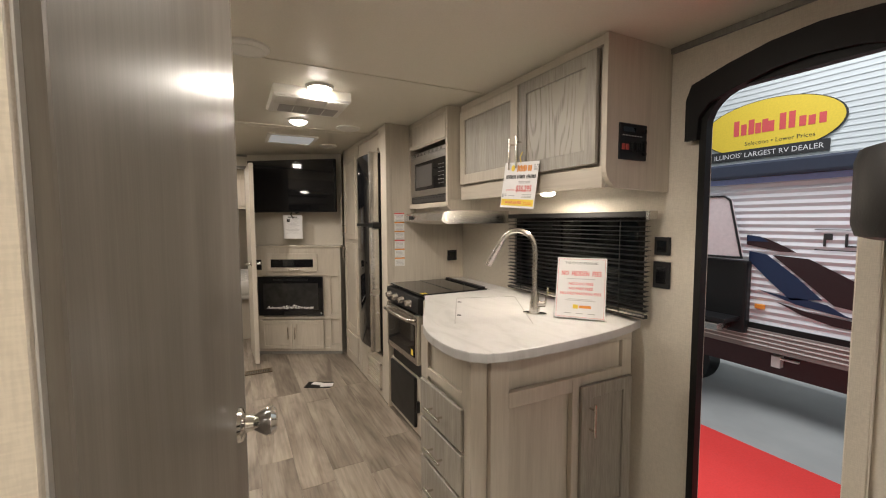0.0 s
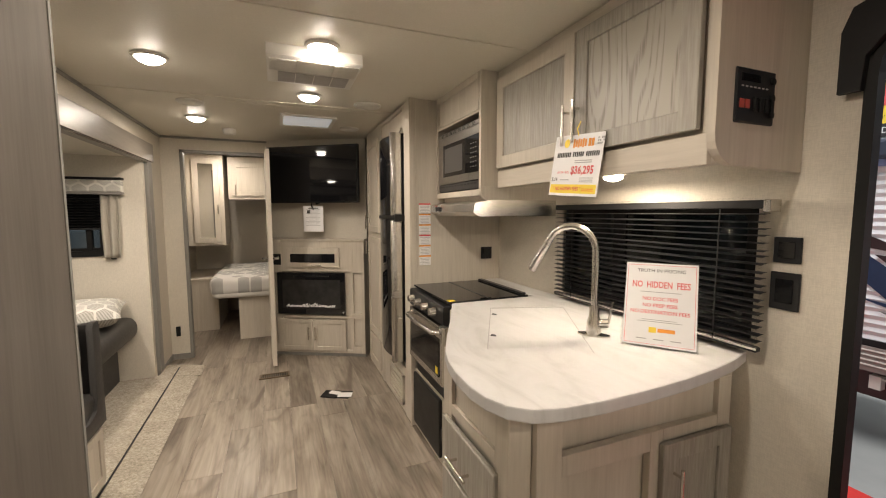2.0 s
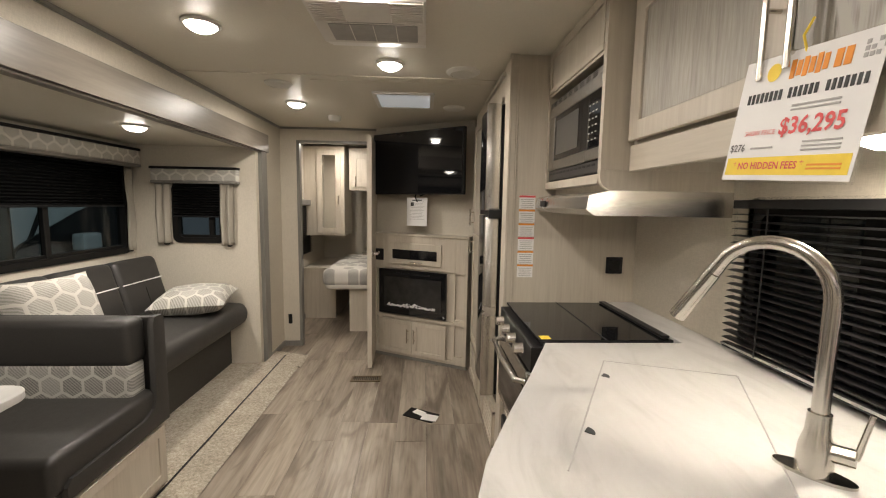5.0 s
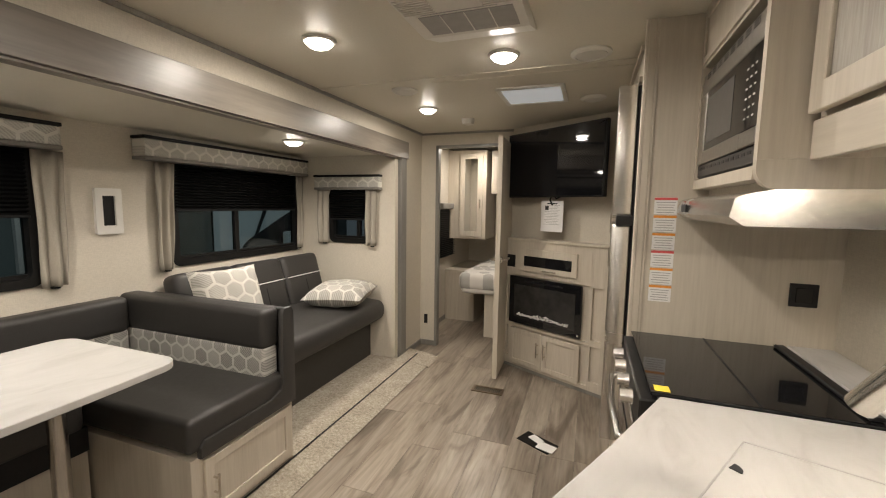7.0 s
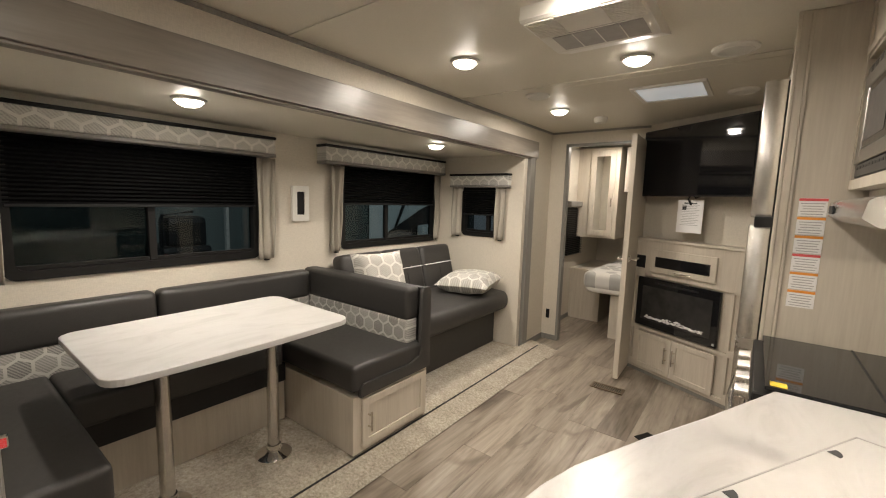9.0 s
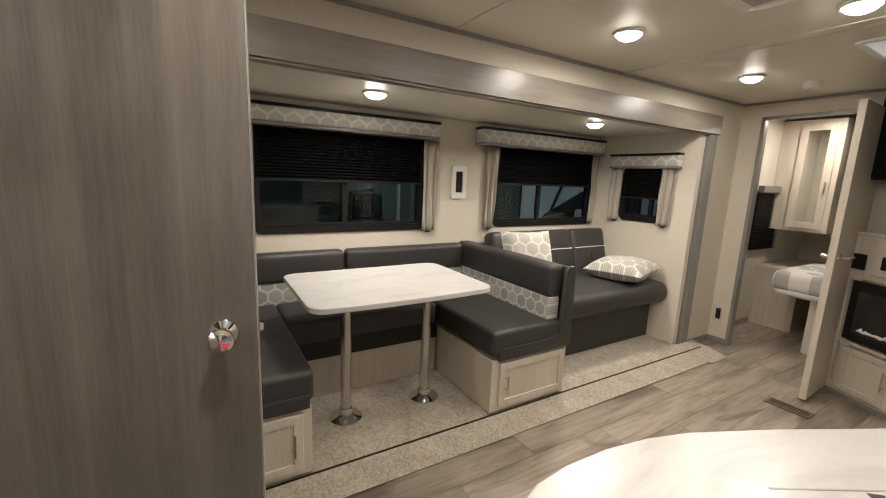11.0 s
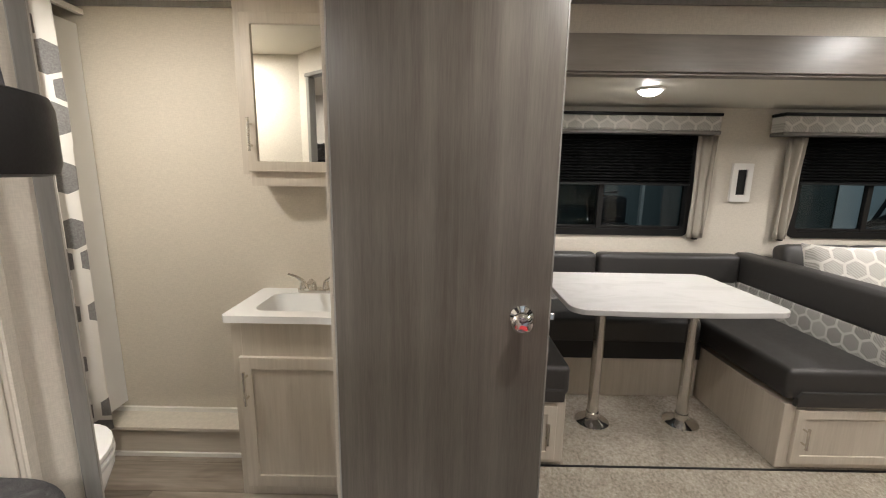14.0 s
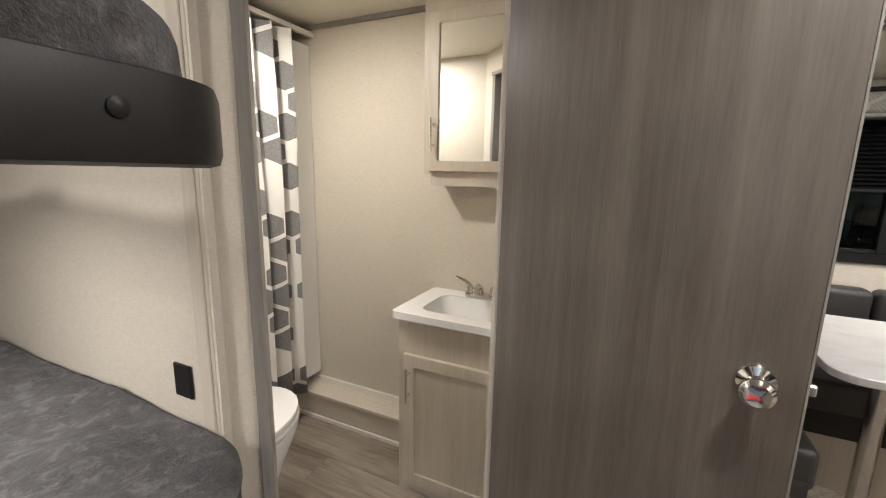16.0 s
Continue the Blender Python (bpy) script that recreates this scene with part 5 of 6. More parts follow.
# ---- ceiling fixtures ----
ac = thing("air_conditioner", pose(0.385, 2.44, H), "white ceiling air conditioner grille unit", "air conditioner")
bm = bmesh.new()
slab(bm, [(-0.245, 0.0), (-0.247, -0.044), (-0.238, -0.051), (0.10, -0.052), (0.255, -0.008), (0.26, 0.0)], -0.19, 0.195, 0.002, UPX)
part("shroud", bm, WHITEP, ac)
for x0, x1 in ((-0.18, -0.075), (0.08, 0.185)):
    for k in range(11):
        part("louvre", B((x0, x1, -0.230 + 0.0135 * k, -0.224 + 0.0135 * k, -0.0565, -0.0505)), WHITEP, ac)
part("centre_panel", B((-0.072, 0.077, -0.232, -0.085, -0.0545, -0.0505), bev=0.001), WHITEP, ac)
part("slot", B((-0.13, 0.12, -0.0815, -0.0785, -0.0535, -0.0505)), GREYINK, ac)
part("filter", B((-0.145, 0.165, -0.065, 0.075, -0.0540, -0.0505)), GREYINK, ac, "grey filter grille")
for x in (-0.07, 0.01, 0.09):
    part("filter_bar", B((x - 0.0015, x + 0.0015, -0.065, 0.075, -0.0560, -0.0541)), WHITEP, ac)
sk = thing("skylight", pose(0.447, 3.615, H), "square translucent roof vent with a white trim ring", "roof vent")
bm = bmesh.new()
ring(bm, rounded(-0.19, 0.19, -0.19, 0.19, 0.012, 3), rounded(-0.165, 0.165, -0.165, 0.165, 0.01, 3), -0.012, 0.0)
part("frame", bm, WHITEP, sk)
part("pane", B((-0.17, 0.17, -0.17, 0.17, -0.006, -0.002)), SKYL, sk, "pale translucent pane")


def disc(name, x, y, r, d, label, category, group=""):
    t = thing(name, pose(x, y, H), label, category, group)
    bm = bmesh.new()
    lathe(bm, [(r, 0.0), (r, -d * 0.5), (r * 0.86, -d), (r * 0.5, -d * 0.92), (0.0, -d * 0.85)], seg=32)
    part("cover", bm, WHITEP, t, smooth=True)
    bm = bmesh.new()
    lathe(bm, [(r * 0.8, -d), (r * 0.8, -d - 0.002), (r * 0.74, -d - 0.002), (r * 0.74, -d + 0.001)], seg=32)
    part("ridge", bm, WHITEP, t, smooth=True)


disc("ceiling_speaker", 0.77, 3.01, 0.085, 0.014, "round white ceiling speaker", "speaker", "ceiling speakers")
disc("ceiling_speaker", 0.78, 3.78, 0.075, 0.014, "round white ceiling speaker", "speaker", "ceiling speakers")
disc("ceiling_speaker", -0.25, 3.31, 0.075, 0.014, "round white ceiling speaker", "speaker", "ceiling speakers")
disc("ceiling_vent", 0.07, 1.795, 0.082, 0.018, "round white ceiling air register", "vent")
disc("smoke_detector", -0.12, 4.17, 0.05, 0.04, "round white smoke detector", "smoke detector")

# ---- fireplace unit ----
FA, FB = Vector((0.145, 4.48)), Vector((0.935, 4.075))
fd = FB - FA
FZ = math.degrees(math.atan2(fd.y, fd.x))
FW = fd.length
fu = thing("fireplace_cabinet", pose(FA.x, FA.y, 0, 0, 0, FZ), "greige wood corner cabinet with an electric fireplace", "cabinet")
ZT = 1.10
bm = B((0.0, FW, 0.02, 0.12, 0.0, ZT - 0.02))
part("body", bm, CAB, fu)
part("top", B((-0.005, FW + 0.01, -0.012, 0.12, ZT - 0.02, ZT), bev=0.003), CAB, fu)
ff = part("face_frame", B((0.0, 0.032, 0, 0.02, 0.03, ZT - 0.02), (0.052, 0.10, 0, 0.02, 0.03, ZT - 0.02), (0.032, 0.052, 0, 0.02, 0.79, ZT - 0.02), (0.032, 0.052, 0, 0.02, 0.36, 0.41), (0.032, 0.052, 0, 0.02, 0.03, 0.10), (FW - 0.12, FW - 0.105, 0, 0.02, 0.03, ZT - 0.02), (FW - 0.03, FW, 0, 0.02, 0.03, ZT - 0.02), (FW - 0.105, FW - 0.03, 0, 0.02, 0.79, ZT - 0.02),
                          (FW - 0.105, FW - 0.03, 0, 0.02, 0.36, 0.41), (FW - 0.105, FW - 0.03, 0, 0.02, 0.03, 0.10),
                          (0.10, FW - 0.12, 0, 0.02, 0.03, 0.06), (0.10, FW - 0.12, 0, 0.02, 0.36, 0.385), (0.10, FW - 0.12, 0, 0.02, 0.80, ZT - 0.02), bev=0.001), CAB, fu)
part("toe_kick", B((0.0, FW, 0.005, 0.02, 0, 0.03)), TRIMW, fu)
shaker(fu, 0.075, 0.055, 0.315, 0.295, "cabinet_door", (0.285, 0.17, 0.12, True), 0.04)
shaker(fu, 0.395, 0.055, 0.315, 0.295, "cabinet_door", (0.03, 0.17, 0.12, True), 0.04)
part("soundbar_niche", B((0.02, 0.10, -0.003, 0.0, 0.86, 0.96)), BLACKP, fu, "dark square opening")
ds = part("drop_door", B((0.16, 0.66, -0.018, 0.0, 0.84, 1.02), bev=0.003), CAB, fu)
part("dark_window", B((0.20, 0.62, -0.021, -0.017, 0.885, 0.965)), BLACKG, ds, "smoked glass strip")
bm = bmesh.new()
cyl(bm, (0.38, -0.04, 0.862), (0.50, -0.04, 0.862), 0.005, 8)
cyl(bm, (0.40, -0.04, 0.862), (0.40, -0.015, 0.862), 0.004, 8)
cyl(bm, (0.48, -0.04, 0.862), (0.48, -0.015, 0.862), 0.004, 8)
part("handle", bm, NICKEL, ds, smooth=True)
fp_ = thing("electric_fireplace", pose(FA.x, FA.y, 0, 0, 0, FZ), "black glass electric fireplace insert with white crystals", "fireplace")
part("bezel", B((0.065, 0.71, -0.022, -0.001, 0.40, 0.79), bev=0.003), BLACKG, fp_)
part("firebox", B((0.115, 0.665, -0.0235, -0.0215, 0.455, 0.725)), plain("smoked_firebox", (0.028, 0.027, 0.026), 0.22, 0, 0.3, 12), fp_, "slightly paler smoked firebox window")
part("heater_slot", B((0.22, 0.56, -0.0235, -0.0215, 0.752, 0.766)), BLACKP, fp_)
bm = bmesh.new()
rs = random.Random(4)
for k in range(150):
    s = rs.uniform(0.006, 0.015)
    x = rs.uniform(0.16, 0.62)
    t = bmesh.new()
    bmesh.ops.create_icosphere(t, subdivisions=1, radius=s)
    merge(bm, t, pose(x, -0.026 + rs.uniform(-0.002, 0.002), 0.484 + rs.uniform(-0.01, 0.010 + 0.012 * math.sin(x * 20)), rs.uniform(0, 90), 0, rs.uniform(0, 90)) @ Matrix.Diagonal((1, 0.3, 0.8, 1)))
part("crystals", bm, PAPER, fp_, "row of pale crystals")
part("badge", B((0.685, 0.70, -0.0235, -0.0215, 0.415, 0.43)), GREYINK, fp_)

# television on a wall arm
TV = pose(0.51, 4.235, 0, 0, 0, -36)
tv = thing("television", TV, "black flat television on a swivel wall arm, switched off", "television")
part("screen", B((-0.445, 0.445, -0.012, -0.004, 1.44, 1.925), bev=0.002), BLACKG, tv)
part("bezel", B((-0.455, 0.455, -0.006, 0.03, 1.43, 1.935), bev=0.004), BLACKP, tv)
part("wall_arm", B((-0.15, 0.15, 0.03, 0.06, 1.58, 1.80), (-0.05, 0.05, 0.06, 0.16, 1.62, 1.74)), BLACKP, tv)
nt_ = thing("paper_notice", pose(0.53, 4.285, 1.17, 0, 0, FZ + 2), "white printed instruction sheet in a clear sleeve, clipped under the television", "paper")
sh = part("sheet", B((-0.10, 0.085, -0.003, 0.0, 0.0, 0.235)), PAPER, nt_)
bars(sh, GREYINK, [(-0.008, 0.20 - 0.012 * k, 0.13 - 0.02 * (k % 3), 0.003) for k in range(13)], -0.0034)
bars(sh, INK, [(-0.008, 0.213, 0.09, 0.009), (-0.05, 0.18, 0.03, 0.03)], -0.0034)
part("cable_loop", tube(bmesh.new(), [(0.0, -0.01, 0.20), (-0.02, -0.015, 0.24), (0.0, -0.015, 0.285), (0.03, -0.012, 0.25), (0.09, -0.012, 0.275)], 0.006, 8), BLACKP, nt_, smooth=True)

# bedroom door leaf
ld = thing("interior_door", pose(0.135, 4.66, 0.02, 0, 0, -88), "open greige interior door with a chrome lever", "door")
part("leaf", B((0.0, 0.56, -0.017, 0.017, 0.0, 1.85), bev=0.002), WALL, ld)
part("edge_band", B((0.56, 0.566, -0.018, 0.018, 0.0, 1.85)), CAB, ld)
for s in (-1, 1):
    bm = bmesh.new()
    cyl(bm, (0.50, s * 0.017, 0.93), (0.50, s * 0.06, 0.93), 0.012, 14)
    lathe(bm, [(0.026, 0.0), (0.024, 0.008), (0.012, 0.012)], (0, 0, 0), 20, pose(0.50, s * 0.017, 0.93, -90 * s, 0, 0))
    cyl(bm, (0.50, s * 0.06, 0.93), (0.40, s * 0.062, 0.93), 0.009, 12)
    part("lever", bm, CHROME, ld, "chrome lever handle", True)

# ---- floor items ----
fv = thing("floor_register", pose(0.15, 3.915, 0.004), "brown slotted metal floor register", "floor vent")
bm = bmesh.new()
ring(bm, rounded(-0.115, 0.115, -0.05, 0.05, 0.005, 3), rounded(-0.10, 0.10, -0.035, 0.035, 0.004, 3), 0.0, 0.006)
part("frame", bm, plain("brown_metal", (0.16, 0.12, 0.08), 0.4, 0.3), fv)
part("well", B((-0.1, 0.1, -0.035, 0.035, -0.001, 0.001)), BLACKP, fv)
for k in range(14):
    part("slat", B((-0.095 + 0.0142 * k, -0.089 + 0.0142 * k, -0.035, 0.035, 0.001, 0.005)), bpy.data.materials["brown_metal"], fv)
bk = thing("booklet", pose(0.58, 3.36, 0.004, 0, 0, -28), "dark owner's booklet with white cards lying on the floor", "booklet")
part("cover", B((-0.11, 0.10, -0.055, 0.06, 0.0, 0.004), bev=0.001), FRAMEB, bk)
part("card", B((0.0, 0.10, -0.05, 0.02, 0.004, 0.007)), PAPER, bk, at=pose(0.01, 0, 0, 0, 0, 8))
part("card", B((-0.07, 0.01, -0.01, 0.04, 0.004, 0.006)), PAPER, bk, at=pose(0, 0, 0, 0, 0, -12))
plate("outlet", pose(-0.66, YP - 0.001, 0.26), 0.035, 0.09, "narrow black outlet low on the wall", "outlet", False)

# ---- bathroom door leaf ----
bd = thing("bathroom_door", pose(-0.1075, 0.322, 0.015, 0, 0, 80.5), "open dark grey-brown wood-look bathroom door with a chrome knob", "door")
part("leaf", B((0.0, 0.606, -0.016, 0.016, 0.0, 1.86), bev=0.0015), DOORW, bd)
part("edge_band", B((0.606, 0.6095, -0.0165, 0.0165, 0.0, 1.86)), TRIMW, bd)
for s in (-1, 1):
    bm = bmesh.new()
    lathe(bm, [(0.033, 0.0), (0.031, 0.006), (0.016, 0.012), (0.013, 0.026), (0.020, 0.036), (0.027, 0.048), (0.027, 0.058), (0.020, 0.066), (0.0, 0.068)], (0, 0, 0), 32, pose(0.535, s * 0.016, 0.943, -90 * s, 0, 0))
    part("knob", bm, CHROME, bd, "polished chrome door knob", True)
part("latch", B((0.6095, 0.621, -0.006, 0.006, 0.935, 0.955), bev=0.002), CHROME, bd)

# ---- bathroom ----
vn = thing("bathroom_vanity", pose(-0.46, -0.19, 0, 0, 0, 90), "greige wood bathroom vanity with a framed door", "vanity")
part("body", B((0.0, 0.485, 0.0, 0.34, 0.0, 0.66), (0.0, 0.02, 0.0, 0.34, 0.66, 0.765), (0.465, 0.485, 0.0, 0.34, 0.66, 0.765)), CAB, vn)
part("face_frame", B((0.0, 0.04, -0.015, 0.0, 0.0, 0.765), (0.04, 0.485, -0.015, 0.0, 0.60, 0.765), (0.445, 0.485, -0.015, 0.0, 0.0, 0.60), (0.04, 0.445, -0.015, 0.0, 0.0, 0.04), bev=0.001), CAB, vn)
shaker(vn, 0.03, 0.05, 0.42, 0.57, "door", (0.03, 0.45, 0.14, True), 0.05, y=-0.015)
vt = thing("vanity_top", pose(-0.46, -0.19, 0.765, 0, 0, 90), "white moulded vanity top with a shallow rectangular basin", "sink")
bm = bmesh.new()
ring(bm, rounded(-0.02, 0.487, -0.045, 0.34, 0.02, 4), rounded(0.07, 0.44, 0.02, 0.26, 0.05, 4), 0.0, 0.028)
part("deck", bm, PORC, vt)
bm = bmesh.new()
t = bmesh.new()
lo = [t.verts.new((x, y, -0.09)) for x, y in rounded(0.12, 0.39, 0.06, 0.22, 0.05, 4)]
hi = [t.verts.new((x, y, 0.027)) for x, y in rounded(0.069, 0.441, 0.019, 0.261, 0.05, 4)]
t.faces.new(lo)
for k in range(len(lo)):
    t.faces.new((lo[k], lo[(k + 1) % len(lo)], hi[(k + 1) % len(lo)], hi[k]))
merge(bm, t)
part("basin", bm, PORC, vt, smooth=True)
bf = thing("bathroom_faucet", pose(-0.745, 0.045, 0.793, 0, 0, 90), "small two-handle nickel bathroom faucet", "faucet")
bm = bmesh.new()
slab(bm, rounded(-0.075, 0.075, -0.025, 0.025, 0.024, 5), 0, 0.018, 0.003)
part("base_plate", bm, NICKEL, bf, smooth=True)
part("spout", tube(bmesh.new(), [(0, 0, 0.015), (0, -0.01, 0.045), (0, -0.04, 0.062), (0, -0.09, 0.055), (0, -0.105, 0.04)], 0.011, 12), NICKEL, bf, smooth=True)
for s in (-1, 1):
    bm = bmesh.new()
    cyl(bm, (s * 0.052, 0, 0.015), (s * 0.052, 0, 0.05), 0.016, 16, 0.012)
    tube(bm, [(s * 0.052, 0, 0.05), (s * 0.075, -0.005, 0.068), (s * 0.115, -0.012, 0.085)], [0.010, 0.008, 0.005], 10)
    part("handle", bm, NICKEL, bf, "curved lever handle", True)
mc = thing("medicine_cabinet", pose(-0.66, -0.20, 0, 0, 0, 90), "greige wood medicine cabinet with a mirror door", "cabinet")
part("body", B((0.0, 0.47, 0.0, 0.135, 1.318, H - 0.03)), CAB, mc)
part("lower_shelf", B((0.03, 0.47, 0.006, 0.135, 1.272, 1.318)), CAB, mc)
d = shaker(mc, 0.03, 1.33, 0.40, 0.60, "mirror_door", (0.022, 0.145, 0.13, True), 0.042, panel=MIRROR)
# ledge over the wheel well
lg_ = thing("wall_ledge", pose(-0.80, -1.05, 0), "low cream and wood ledge along the bathroom wall", "ledge")
part("riser", B((0.0, 0.13, 0.0, 0.85, 0.0, 0.135), bev=0.002), CABH, lg_)
part("top", B((0.0, 0.145, 0.0, 0.85, 0.135, 0.152), bev=0.002), WALL, lg_)
part("trim", B((0.0, 0.015, 0.0, 0.85, 0.152, 0.172), (0.13, 0.142, 0.0, 0.85, 0.0, 0.018)), WHITEP, lg_)
built("cove_trim_bath", B((-0.80, -0.785, -2.1, 0.29, H - 0.022, H - 0.001)), TRIMW)
dfan = thing("bath_ceiling_vent", pose(-0.25, -0.75, H), "round white slotted bathroom ceiling vent", "vent")
bm = bmesh.new()
lathe(bm, [(0.10, 0.0), (0.10, -0.01), (0.085, -0.022), (0.0, -0.024)], seg=32)
part("cover", bm, WHITEP, dfan, smooth=True)
for k in range(-4, 5):
    hw = math.sqrt(0.07 ** 2 - (0.015 * k) ** 2)
    part("slot", B((-hw, hw, 0.015 * k - 0.0025, 0.015 * k + 0.0025, -0.0255, -0.0235)), GREYINK, dfan)

# shower
sw = thing("shower_surround", pose(-0.80, -1.85, 0), "glossy white shower tub and wall surround", "shower")
part("wall_panel", B((0.002, 0.02, 0.0, 0.90, 0.30, 1.93)), PORC, sw)
part("wall_panel", B((0.02, 1.09, 0.0, 0.02, 0.30, 1.93)), PORC, sw)
part("flange", B((0.001, 0.17, 0.90, 0.925, 0.20, 1.93), bev=0.006), PORC, sw, "glossy white vertical edge flange")
part("tub", B((0.02, 1.09, 0.80, 0.86, 0.0, 0.32), (0.02, 1.09, 0.02, 0.80, 0.0, 0.08), bev=0.01), PORC, sw)
for k in range(5):
    part("tile_line", B((0.0195, 0.0215, 0.02, 0.90, 0.55 + 0.28 * k, 0.555 + 0.28 * k)), WHITEP, sw)
cu = thing("shower_curtain", pose(0.27, -0.90, 1.95, 0, 0, 180), "white shower curtain with large grey hexagons, drawn to one end", "curtain")


def folds(w, h, n, depth, mat, parent, nx=96, nz=10, nm="cloth"):
    bm = bmesh.new()
    uv = []
    rows = []
    for j in range(nz + 1):
        s = j / nz
        row = []
        for i in range(nx + 1):
            u = i / nx
            y = depth * math.sin(u * n * 2 * math.pi + 0.6 * math.sin(2.5 * s)) * (0.85 + 0.3 * s) + 0.008 * math.sin(11 * u + 4 * s)
            row.append(bm.verts.new((u * w + 0.012 * math.sin(u * n * 4 * math.pi), y, -h * s)))
        rows.append(row)
    for a, b in zip(rows, rows[1:]):
        for i in range(nx):
            bm.faces.new((a[i], a[i + 1], b[i + 1], b[i]))
    o = part(nm, bm, mat, parent, smooth=True)
    m = o.modifiers.new("thick", "SOLIDIFY")
    m.thickness = 0.003
    return o


folds(0.91, 1.78, 9, 0.042, SHOWER, cu)
rod = thing("curtain_rod", pose(-0.8, -0.905, 1.965), "white shower curtain track", "curtain rod")
part("rail", B((0.0, 1.09, -0.012, 0.012, 0.0, 0.02)), WHITEP, rod)

# toilet
to = thing("toilet", pose(0.05, -0.57, 0, 0, 0, 90), "white plastic toilet with a closed lid", "toilet")
bm = bmesh.new()
ell = lambda a, b, n=28, cx=0.0, cy=0.0: [(cx + a * math.cos(2 * math.pi * k / n), cy + b * math.sin(2 * math.pi * k / n)) for k in range(n)]
t = bmesh.new()
prev = None
for z, a, b, cy in ((0.0, 0.13, 0.19, 0.0), (0.05, 0.12, 0.18, 0.0), (0.16, 0.11, 0.16, 0.0), (0.30, 0.15, 0.20, 0.02), (0.40, 0.185, 0.23, 0.03), (0.425, 0.185, 0.23, 0.03)):
    cur = [t.verts.new((x, y, z)) for x, y in ell(a, b, 28, 0, cy)]
    if prev:
        for k in range(28):
            t.faces.new((prev[k], prev[(k + 1) % 28], cur[(k + 1) % 28], cur[k]))
    prev = cur
t.faces.new(prev)
merge(bm, t)
part("bowl", bm, PORC, to, smooth=True)
bm = bmesh.new()
slab(bm, ell(0.19, 0.235, 32, 0, 0.03), 0.43, 0.448, 0.006)
part("seat", bm, PORC, to, smooth=True)
bm = bmesh.new()
slab(bm, ell(0.188, 0.232, 32, 0, 0.03), 0.452, 0.475, 0.009)
part("lid", bm, PORC, to, smooth=True)

# ---- bunks ----
def fleece(outline, z, name, label, at=pose(0, 0, 0), h=0.05, rough=0.012):
    """A rumpled blanket over a rounded outline: rings that draw in to the middle."""
    n, rings = 220, 46
    ln = [0.0]
    loop = outline + [outline[0]]
    for a, b_ in zip(loop, loop[1:]):
        ln.append(ln[-1] + math.dist(a, b_))
    pts, k = [], 0
    for i in range(n):
        d = ln[-1] * i / n
        while ln[k + 1] < d:
            k += 1
        f = (d - ln[k]) / max(1e-9, ln[k + 1] - ln[k])
        pts.append((loop[k][0] + (loop[k + 1][0] - loop[k][0]) * f, loop[k][1] + (loop[k + 1][1] - loop[k][1]) * f))
    cx, cy = sum(p[0] for p in pts) / n, sum(p[1] for p in pts) / n
    bm = bmesh.new()
    prev = None
    for r in range(rings + 1):
        s = 1 - (r / rings) ** 1.5 * 0.985
        edge = min(1.0, r / 7)
        cur = []
        for x, y in pts:
            px, py = cx + (x - cx) * s, cy + (y - cy) * s
            w = noise.noise(Vector((px * 5, py * 5, z * 9))) * 1.6 + noise.noise(Vector((px * 14, py * 17, z * 5))) * 0.8
            cur.append(bm.verts.new((px, py, z + h * math.sqrt(1 - (1 - edge) ** 2) + rough * w * edge)))
        if prev:
            for k in range(n):
                bm.faces.new((prev[k], prev[(k + 1) % n], cur[(k + 1) % n], cur[k]))
        prev = cur
    bm.faces.new(prev)
    return solid(name, bm, FUR, label, "blanket", "", at, True)


def round_front(x0, x1, y0, y1, r, n=8):
    pts = [(x0, y0), (x1, y0), (x1, y1)]
    pts += [(x0 + r - r * math.sin(radians(90 * k / n)), y1 - r + r * math.cos(radians(90 * k / n))) for k in range(n + 1)]
    return pts


bu = thing("bunk_bed", pose(0, 0, 0), "upper bunk with a black padded fascia", "bunk bed")
bm = bmesh.new()
slab(bm, round_front(0.53, 1.575, -1.9, 0.14, 0.10), 1.3255, 1.335)
part("deck", bm, BLACKP, bu)
bm = bmesh.new()
slab(bm, round_front(0.497, 1.575, -1.9, 0.195, 0.12), 1.324, 1.418, 0.016)
part("fascia", bm, FASCIA, bu, "black leatherette padded front", True)
bm = bmesh.new()
lathe(bm, [(0.010, 0.0), (0.0095, 0.004), (0.005, 0.0065), (0.0, 0.007)], (0, 0, 0), 20, pose(0.657, 0.194, 1.376, -90, 0, 0))
part("button", bm, FASCIA, bu, "black leather tufting button", True)
fleece(round_front(0.515, 1.57, -1.9, 0.160, 0.12), 1.412, "bunk_blanket", "fluffy grey blanket on the upper bunk", h=0.10, rough=0.022)
bl_ = thing("bunk_bed", pose(0, 0, 0), "lower bunk with a greige wood base", "bunk bed")
bm = bmesh.new()
slab(bm, round_front(0.305, 1.575, -1.9, -0.10, 0.12), 0.0, 0.48)
part("base", bm, CAB, bl_)
bm = bmesh.new()
slab(bm, round_front(0.305, 1.575, -1.9, -0.06, 0.16), 0.48, 0.655, 0.02)
part("mattress", bm, BLACKP, bl_, smooth=True)
fleece(round_front(0.296, 1.575, -1.9, -0.035, 0.20), 0.660, "bunk_blanket", "fluffy grey blanket on the lower bunk", h=0.055, rough=0.016)
plate("outlet", pose(0.291, -0.366, 0.80, 0, 0, 90), 0.062, 0.088, "square black outlet above the lower bunk", "outlet", False)
